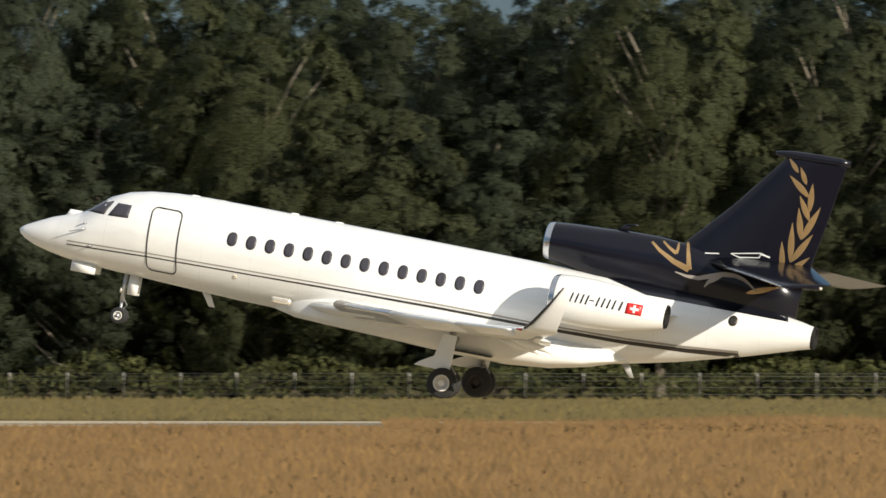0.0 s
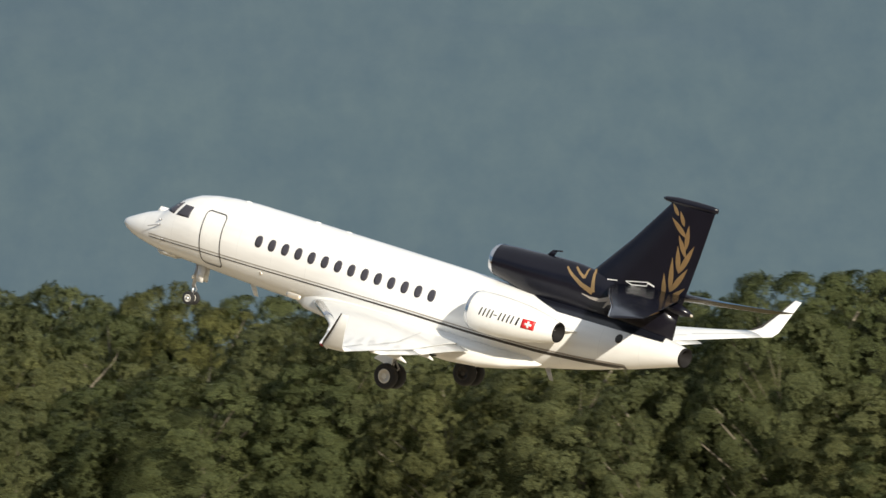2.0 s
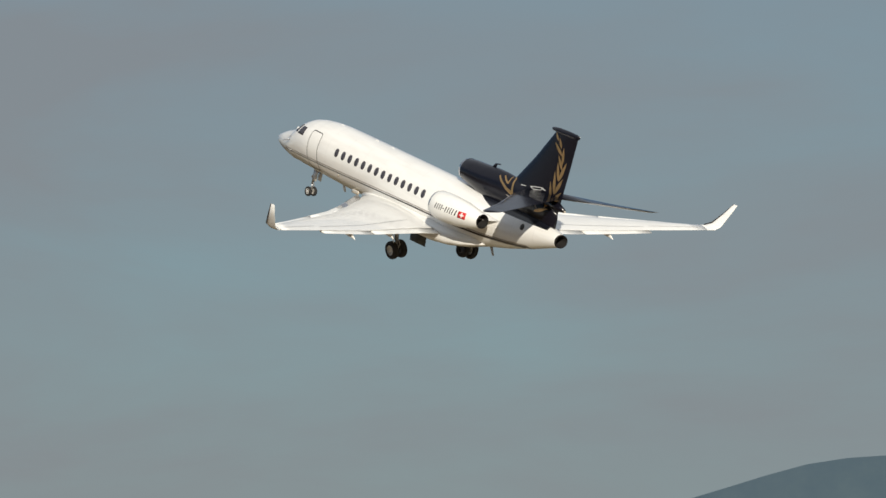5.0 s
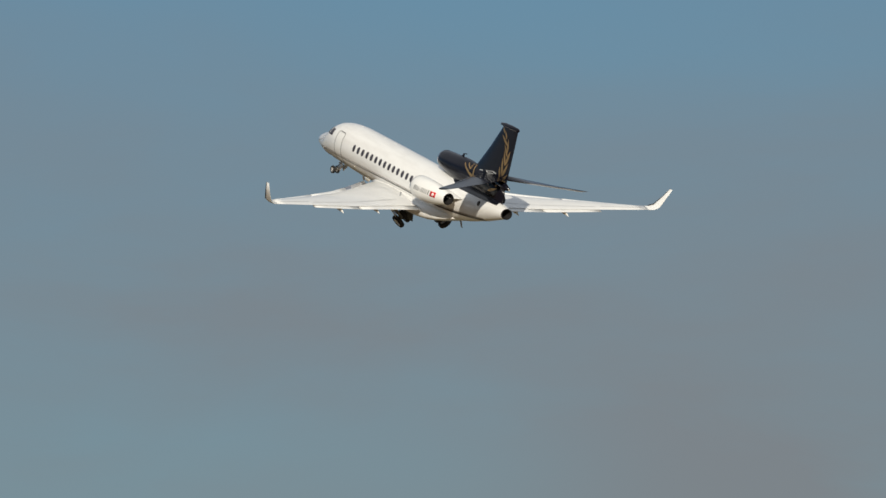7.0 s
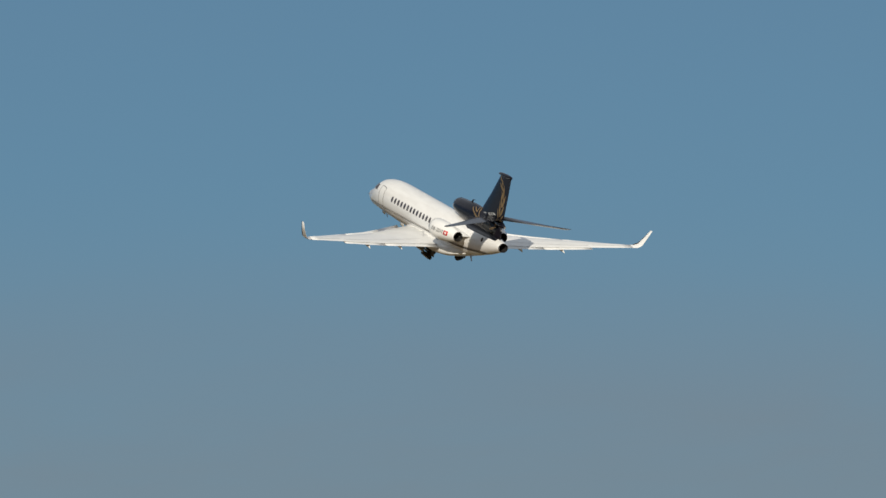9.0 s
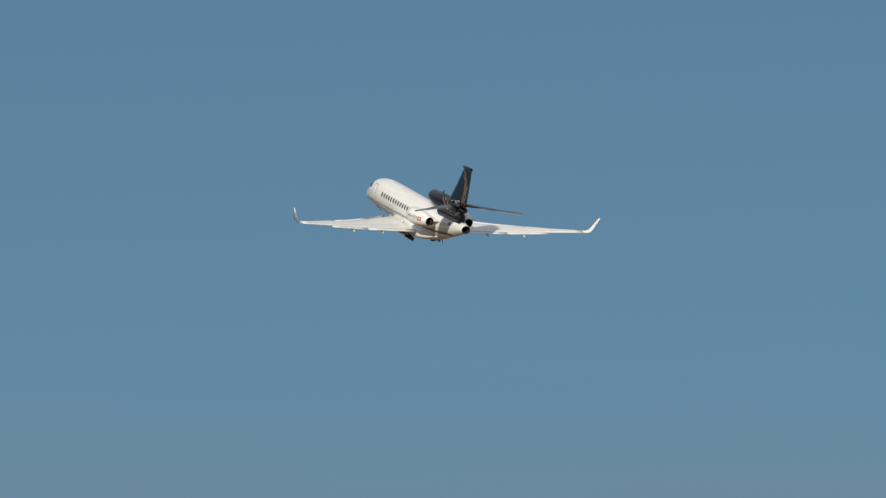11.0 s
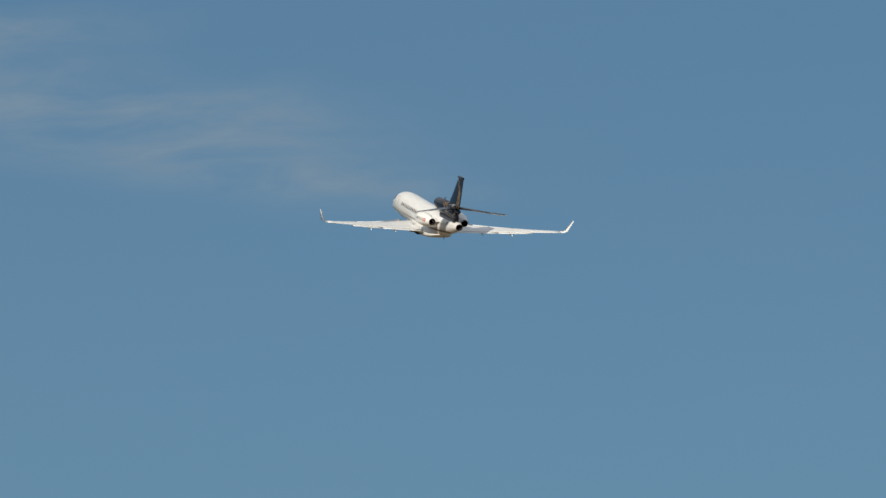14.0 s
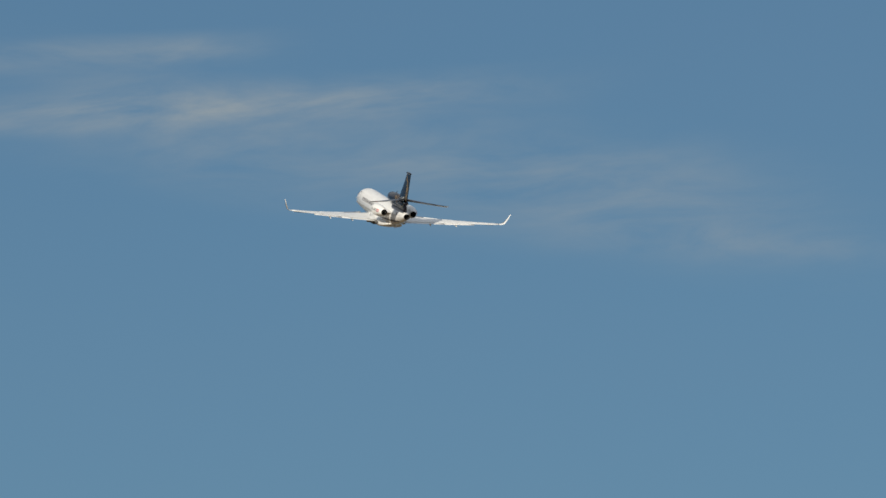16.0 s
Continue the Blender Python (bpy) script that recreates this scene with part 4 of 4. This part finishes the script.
# ---- wood ----
def tree_meshes(seed, leaves, tall, wide):
    """A broad woodland tree: tapered trunk with limbs, and an uneven crown of many leafy clumps.
    Gives the trunk, then the crown's vertices, faces and soft normals."""
    rng = np.random.default_rng(seed)
    clumps = []
    count = 190
    for i in range(count):
        u = (i + 0.5) / count
        lat = math.asin(max(-1, min(1, -0.94 + 1.93 * u)))
        a = i * 2.39996 + rng.uniform(-0.4, 0.4)
        bulge = 1.0 + 0.38 * noise.fractal((math.cos(a) * 1.3 + seed, math.sin(a) * 1.3, u * 3.0), 1.0, 2.0, 3)
        d = wide * math.cos(lat) ** 0.7 * bulge * rng.uniform(0.84, 1.0)
        z = tall * (0.48 + 0.46 * math.sin(lat) * (0.80 + 0.2 * bulge))
        r = rng.uniform(0.5, 1.15)
        clumps.append((d * math.cos(a), d * math.sin(a), z, r, r * rng.uniform(0.65, 0.95)))
    trunk = tube([(0, 0, -0.2), (0.1, 0.05, tall * 0.3), (-0.1, 0.1, tall * 0.6), (0.05, 0, tall * 0.85)], [0.28, 0.22, 0.13, 0.03], 8)
    for x, y, z, r, h in clumps[4::13]:
        limb = tube([(0, 0, max(1, z - 3.5)), (x * 0.55, y * 0.55, z - 1.2), (x * 0.9, y * 0.9, z), (x * 1.0, y * 1.0, z + 0.6)], [0.10, 0.07, 0.035, 0.012], 5)
        me = bpy.data.meshes.new("tmp")
        limb.to_mesh(me)
        trunk.from_mesh(me)
        limb.free()
        bpy.data.meshes.remove(me)
    core = bmesh.new()
    bmesh.ops.create_icosphere(core, subdivisions=3, radius=1.0)
    for v in core.verts:
        k = 1 + 0.3 * noise.noise(v.co * 3 + Vector((seed, 0, 0)))
        v.co = Vector((v.co.x * wide * 0.72 * k, v.co.y * wide * 0.72 * k, tall * 0.47 + v.co.z * tall * 0.37 * k))
    core.normal_update()
    verts = [tuple(v.co) for v in core.verts]
    normals = [tuple(v.normal) for v in core.verts]
    faces = [tuple(v.index for v in f.verts) for f in core.faces]
    core.free()
    area = sum(q[3] ** 2 for q in clumps)
    for x, y, z, r, h in clumps:
        per = int(leaves * r * r / area)
        v = rng.normal(size=(per, 3))
        v[:, 2] = v[:, 2] * 0.9 + 0.25
        out = np.array([x, y, (z - tall * 0.45) * 0.6])
        out /= np.linalg.norm(out) + 1e-6
        v += out * 1.1
        v /= np.linalg.norm(v, axis=1)[:, None]
        shell = 0.70 + 0.34 * rng.random((per, 1))
        pos = v * shell * np.array([r, r, h]) + np.array([x, y, z])
        face = v + rng.normal(size=(per, 3)) * 0.32
        face /= np.linalg.norm(face, axis=1)[:, None]
        soft = v * 0.6 + out * 0.6 + rng.normal(size=(per, 3)) * 0.14
        soft /= np.linalg.norm(soft, axis=1)[:, None]
        side = np.cross(face, rng.normal(size=(per, 3)))
        side /= np.linalg.norm(side, axis=1)[:, None] + 1e-9
        other = np.cross(face, side)
        s = 0.17 + 0.17 * rng.random((per, 1))
        for p, a, b, q in zip(pos, side * s, other * s, soft):
            k = len(verts)
            verts += [tuple(p - a * 0.8 - b * 0.5), tuple(p + a * 0.8 - b * 0.5), tuple(p + b)]
            faces.append((k, k + 1, k + 2))
            # a leaf is lit as part of its clump
            normals += [tuple(q)] * 3
    high = max(v[2] for v in verts)
    return trunk, [(x, y, z * tall / high) for x, y, z in verts], faces, normals


def make_tree(seed, leaves, tall, wide, leaf_mat, label):
    trunk, verts, faces, normals = tree_meshes(seed, leaves, tall, wide)
    tree = tagged(new("tree"), label, "tree", "trees of the wood")
    part("trunk", trunk, BARK, tree, "grey-brown trunk and limbs")
    crown = mesh_object("crown", verts, faces, leaf_mat, True)
    crown.data.normals_split_custom_set_from_vertices(normals)
    crown.parent = tree
    return tree


WOOD_TOP = [(6, 21), (14, 20.5), (19.6, 21.4), (20.2, 20.9), (20.9, 19.9), (21.6, 19.5), (21.95, 17.7), (22.7, 16.7), (24.5, 17.4), (26.4, 17.1), (28.3, 17.5), (29.2, 18.3), (30.6, 18.6),
            (31.4, 20.5), (32.0, 21.6), (32.8, 20.3), (33.6, 19.8), (36, 20.0), (38.5, 20.4), (40.2, 21.4), (40.8, 22.2), (41.6, 21.5), (43, 22.2), (44.2, 22.8), (47, 23.3), (49, 23.7), (60, 22)]


def make_wood():
    rng = random.Random(11)
    kinds = [make_tree(100 + i, 11500, 16.0, 4.6 + 0.5 * (i % 3), LEAVES, "dense olive green broadleaf tree in summer leaf") for i in range(6)]
    kinds += [make_tree(200 + i, 11500, 16.0, 4.6 + 0.5 * (i % 3), SHADED_LEAVES, "dense deep green broadleaf tree in summer leaf, shade in its colour") for i in range(4)]
    first = {}
    spots = []
    for row, (y, step) in enumerate(((465, 7.2), (472, 7.2), (483, 6.4), (494, 6.0))):
        x = -62.0 - row * 1.7 if row < 3 else -370.0
        while x > -590:
            spots.append((x + rng.uniform(-1.2, 1.2), y + rng.uniform(-2.0, 2.0), row))
            x -= step * rng.uniform(0.8, 1.25)
    for x, y, row in spots:
        yaw = math.degrees(math.atan2(-x, y))
        top = interp(yaw, [p[0] for p in WOOD_TOP], [p[1] for p in WOOD_TOP])
        h = top * (rng.uniform(0.64, 0.93) if row == 0 else rng.uniform(0.93, 1.015)) / 16.0
        w = rng.uniform(0.95, 1.25) if yaw < 34 else rng.uniform(0.85, 1.3)
        if yaw > 34:
            # the canopy climbs in steps from the edge inwards
            h = top / 16.0 * rng.uniform(*((0.55, 0.80), (0.74, 0.97), (0.92, 1.02), (0.98, 1.05))[row])
        # deep green trees, shade painted in their leaf colour, at one end; olive at the other
        dark = rng.random() < interp(yaw, [15, 17, 19, 24, 32], [0.95, 0.78, 0.4, 0.22, 0.06])
        i = rng.randrange(6, 10) if dark else rng.randrange(6)
        m = pose(x, y, 0, 0, 0, rng.uniform(0, 360)) @ Matrix.Diagonal((w, w, h, 1))
        if i in first:
            copy_thing(kinds[i], m)
        else:
            first[i] = m
    for i, m in first.items():
        kinds[i].matrix_basis = m
    # low scrub along the foot of the wood
    r2 = np.random.default_rng(5)
    verts, faces = [], []
    for i in range(90000):
        x = -62 - 320 * r2.random()
        far = i % 2
        bush = 0.5 + 0.5 * noise.noise((x * 0.22, 3.1 + far, 0))
        y = (457 if not far else 467) + 3.5 * r2.random()
        z = (0.5 + (2.2 if not far else 6.0) * bush) * r2.random() ** 0.8
        s = 0.04 + 0.07 * r2.random()
        a, b = r2.normal(size=3) * s, r2.normal(size=3) * s
        k = len(verts)
        verts += [(x - a[0], y - a[1], z - a[2]), (x + b[0], y + b[1], z + b[2]), (x + a[0], y + a[1], z + a[2]), (x - b[0], y - b[1], z - b[2])]
        faces.append((k, k + 1, k + 2, k + 3))
    tagged(mesh_object("scrub", verts, faces, LEAVES), "low leafy scrub at the foot of the wood", "bush", kind="stuff")


make_wood()


def make_pylon():
    """Lattice power pylon beyond the wood."""
    d = 1150.0
    az0 = radians(22.32)
    pylon = tagged(new("electricity_pylon"), "pale grey steel lattice power pylon behind the wood", "pylon")
    pylon.location = (-d * math.sin(az0), d * math.cos(az0), 0)
    pylon.rotation_euler = (0, 0, az0 + 0.5)

    def half(z):
        return interp(z, [0, 24, 52], [2.4, 0.95, 0.4])
    corners = ((1, 1), (-1, 1), (-1, -1), (1, -1))
    for cx, cy in corners:
        part("corner_leg", tube([(cx * half(z), cy * half(z), z) for z in (-0.5, 24, 52)], [0.11, 0.10, 0.07], 6), PYLON, pylon)
    zs = [0, 7, 13, 18, 23, 27.5, 32, 36, 40, 44, 48, 52]
    for z0, z1 in zip(zs, zs[1:]):
        for (ax, ay), (bx, by) in zip(corners, corners[1:] + corners[:1]):
            part("brace", tube([(ax * half(z0), ay * half(z0), z0), (bx * half(z1), by * half(z1), z1)], 0.06, 5), PYLON, pylon)
            part("brace", tube([(bx * half(z0), by * half(z0), z0), (ax * half(z1), ay * half(z1), z1)], 0.06, 5), PYLON, pylon)
    for z, reach in ((44.0, 3.2), (49.0, 3.0)):
        for s in (-1, 1):
            part("cross_arm", tube([(0, 0, z + 1.1), (s * reach, 0, z), (0, 0.5, z - 0.2), (s * reach, 0, z)], [0.13, 0.09, 0.13, 0.09], 5), PYLON, pylon)
            part("insulator", tube([(s * reach, 0, z), (s * reach, 0, z - 1.6)], 0.14, 6), PYLON, pylon)


make_pylon()


# ---- mountain, far behind ----
CLIFFS = [(43.97, 3.45, 0.56, 0.2, 0.1), (42.8, 3.37, 0.62, 0.11, -0.4), (41.5, 3.5, 0.2, 0.1, 0.0), (46.2, 3.63, 0.16, 0.16, 0.0), (46.1, 3.82, 0.22, 0.08, -0.3), (45.15, 3.62, 0.12, 0.16, 0.0),
          (44.65, 3.9, 0.3, 0.22, 0.3), (47.4, 4.03, 0.14, 0.07, 0.0), (49.0, 4.12, 0.42, 0.2, 0.0), (48.1, 3.86, 0.14, 0.05, 0.0), (50.2, 3.74, 0.25, 0.08, 0.0)]


def mountain_material():
    m = bpy.data.materials.new("mountain_haze_glow")
    m.use_nodes = True
    tree = m.node_tree
    tree.nodes.clear()
    n = nodes_of(tree)
    pos = n("ShaderNodeTexCoord").outputs["Object"]
    xyz = n("ShaderNodeSeparateXYZ", {0: pos})
    around = math_node(n, "ARCTAN2", math_node(n, "MULTIPLY", xyz.outputs[0], -1.0), xyz.outputs[1])
    away = math_node(n, "SQRT", math_node(n, "ADD", math_node(n, "POWER", xyz.outputs[0], 2.0), math_node(n, "POWER", xyz.outputs[1], 2.0)))
    above = math_node(n, "ARCTANGENT", math_node(n, "DIVIDE", math_node(n, "SUBTRACT", xyz.outputs[2], 1.7), away))
    pos = n("ShaderNodeCombineXYZ", {0: math_node(n, "MULTIPLY", around, 4000.0), 1: 0.0, 2: math_node(n, "MULTIPLY", above, 4000.0)}).outputs[0]
    big = n("ShaderNodeTexNoise", {"Vector": pos, "Scale": 0.012, "Detail": 6.0, "Roughness": 0.6}).outputs["Fac"]
    edge = math_node(n, "ADD", xyz.outputs[2], math_node(n, "MULTIPLY", math_node(n, "SUBTRACT", big, 0.5), 45.0))
    meadow = n("ShaderNodeMapRange", {0: edge, 1: 236.0, 2: 256.0}, interpolation_type="SMOOTHSTEP").outputs[0]
    wood = n("ShaderNodeTexNoise", {"Vector": pos, "Scale": 0.05, "Detail": 7.0, "Roughness": 0.7}).outputs["Fac"]
    forest = ramp(n, wood, [(0.3, (0.020, 0.032, 0.028)), (0.7, (0.044, 0.058, 0.044))])
    grass = ramp(n, wood, [(0.3, (0.072, 0.088, 0.060)), (0.7, (0.112, 0.122, 0.085))])
    col = mix(n, meadow, forest, grass)
    # pale cliffs: bearing, elevation, half width, half height in degrees, and tilt
    rock = None
    for b0, e0, rb, re, tilt in CLIFFS:
        db = math_node(n, "SUBTRACT", around, radians(b0))
        de = math_node(n, "SUBTRACT", math_node(n, "SUBTRACT", above, radians(e0)), math_node(n, "MULTIPLY", db, tilt))
        d = math_node(n, "ADD", math_node(n, "POWER", math_node(n, "ABSOLUTE", math_node(n, "DIVIDE", db, radians(rb))), 2.0), math_node(n, "POWER", math_node(n, "ABSOLUTE", math_node(n, "DIVIDE", de, radians(re))), 2.0))
        one = math_node(n, "SUBTRACT", 1.0, d)
        rock = one if rock is None else math_node(n, "MAXIMUM", rock, one)
    ledge = n("ShaderNodeTexNoise", {"Vector": n("ShaderNodeMapping", {"Vector": pos, "Scale": (1.3, 1.0, 0.9)}).outputs[0], "Scale": 0.10, "Detail": 8.0, "Roughness": 0.75}).outputs["Fac"]
    rock = math_node(n, "ADD", math_node(n, "MULTIPLY", math_node(n, "MAXIMUM", rock, -0.6), 0.16), ledge)
    rock = n("ShaderNodeMapRange", {0: rock, 1: 0.580, 2: 0.72, 3: 0.0, 4: 0.62}).outputs[0]
    col = mix(n, rock, col, (0.27, 0.235, 0.20))
    # distance haze is put in as an even blue emission over the slopes
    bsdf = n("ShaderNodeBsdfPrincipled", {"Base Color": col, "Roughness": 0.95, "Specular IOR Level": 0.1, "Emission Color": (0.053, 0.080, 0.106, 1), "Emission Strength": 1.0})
    tree.links.new(bsdf.outputs[0], n("ShaderNodeOutputMaterial").inputs[0])
    return m


RIDGE = [(-40, 3.6), (0, 4.6), (25, 5.0), (40, 4.9), (45, 4.75), (48.4, 4.5), (49.2, 4.32), (50.3, 3.78), (52, 3.4), (54, 2.9), (57, 2.4), (62, 1.9), (75, 1.5), (100, 1.2)]


def make_mountain():
    yaws = np.arange(-40, 100.01, 0.22)
    us = np.linspace(0, 1.25, 44)
    verts, faces = [], []
    for yaw in yaws:
        a = radians(yaw)
        ridge = (1 + 0.016 * noise.fractal((yaw * 1.1, 0.4, 0), 1.0, 2.1, 6)) * math.tan(radians(interp(yaw, [r[0] for r in RIDGE], [r[1] for r in RIDGE]))) * 4000 + 1.7
        for u in us:
            r = 2600 + 1400 * u
            x, y = -r * math.sin(a), r * math.cos(a)
            rise = ridge * (u ** 1.15 if u <= 1 else 1 - 1.2 * (u - 1))
            rough = noise.fractal((x * 0.004, y * 0.004, 0.3), 1.0, 2.0, 6) * 26 * min(u * 1.5, 1.0) * (0.35 + 0.65 * abs(1 - u) if u > 0.8 else 1)
            verts.append((x, y, rise + rough * (0.45 if u > 0.9 else 1) - 6 * (u == 0)))
    k = len(us)
    for i in range(len(yaws) - 1):
        for j in range(k - 1):
            b = i * k + j
            faces.append((b, b + 1, b + k + 1, b + k))
    tagged(mesh_object("backdrop_mountain", verts, faces, mountain_material(), True), "wooded mountain with pale cliffs and high meadows, haze added as blue glow", "mountain", kind="structure")


make_mountain()


# ---- what moves ----
JET_ROWS= [
    (0.0, -85.16, 282.93, 5.58, 0.23, 10.77, 2.12),
    (0.5, -118.00, 282.08, 6.98, 0.73, 12.02, 2.08),
    (1.0, -150.46, 281.12, 8.92, 1.05, 13.11, 2.07),
    (1.5, -182.58, 280.28, 11.42, 1.53, 14.02, 1.66),
    (2.0, -214.51, 279.48, 14.65, 2.29, 15.43, 1.67),
    (2.5, -246.42, 278.88, 18.26, 2.41, 16.23, 1.81),
    (3.0, -278.40, 278.68, 22.39, 2.34, 16.80, 1.61),
    (3.5, -310.54, 278.85, 27.25, 2.59, 17.60, 1.35),
    (4.0, -342.97, 279.22, 32.73, 2.72, 18.24, 1.38),
    (4.5, -375.67, 279.85, 38.85, 2.79, 18.80, 1.41),
    (5.0, -408.63, 280.69, 45.53, 2.81, 19.27, 1.43),
    (5.5, -441.80, 281.66, 52.68, 2.80, 19.64, 1.44),
    (6.0, -475.10, 282.70, 60.29, 2.75, 19.92, 1.43),
    (6.5, -508.45, 283.79, 68.20, 2.66, 20.11, 1.36),
    (7.0, -541.79, 284.84, 76.22, 2.52, 20.18, 1.34),
    (7.5, -575.03, 285.73, 84.42, 2.45, 20.31, 1.58),
    (8.0, -608.06, 286.61, 92.85, 2.48, 20.59, 1.56),
    (8.5, -640.94, 287.39, 101.26, 2.38, 20.61, 1.53),
    (9.0, -673.67, 288.06, 109.56, 2.13, 20.30, 1.42),
    (9.5, -706.23, 288.59, 117.95, 2.00, 20.18, 1.36),
    (10.0, -738.71, 288.98, 126.34, 1.86, 20.04, 1.30),
    (10.5, -771.19, 289.23, 134.74, 1.74, 19.90, 1.24),
    (11.0, -803.79, 289.35, 143.15, 1.61, 19.75, 1.17),
    (11.5, -836.64, 289.31, 151.65, 1.47, 19.81, 1.10),
    (12.0, -869.90, 289.14, 160.19, 1.30, 19.91, 0.97),
    (12.5, -903.64, 288.71, 168.58, 1.20, 19.68, 0.97),
    (13.0, -938.03, 288.02, 177.00, 1.03, 19.59, 0.99),
    (13.5, -973.15, 287.06, 185.31, 0.81, 19.30, 0.91),
    (14.0, -1008.98, 285.64, 193.64, 0.55, 19.16, 0.99),
    (14.5, -1045.45, 283.74, 201.98, 0.27, 19.12, 0.96),
    (15.0, -1082.39, 281.22, 210.28, -0.10, 19.04, 0.79),
    (15.5, -1119.48, 277.84, 218.48, -0.58, 18.79, 0.65),
    (16.0, -1156.21, 273.41, 226.70, -1.15, 18.65, 0.48),
]


def motions():
    walk(JET, [(t, pose(*r)) for t, *r in JET_ROWS])
    # the legs fold away and the doors open and shut: share of the turn, by seconds
    for ob, hinge, axis, turn, stops in LEGS:
        rows = []
        for t in [0.5 * i for i in range(33)]:
            u = interp(t, [q[0] for q in stops], [q[1] for q in stops])
            u = u * u * (3 - 2 * u)
            rx, ry = (turn * u, 0) if axis == "x" else (0, turn * u)
            rows.append((t, pose(*hinge, rx, ry, 0)))
        walk(ob, rows)


motions()
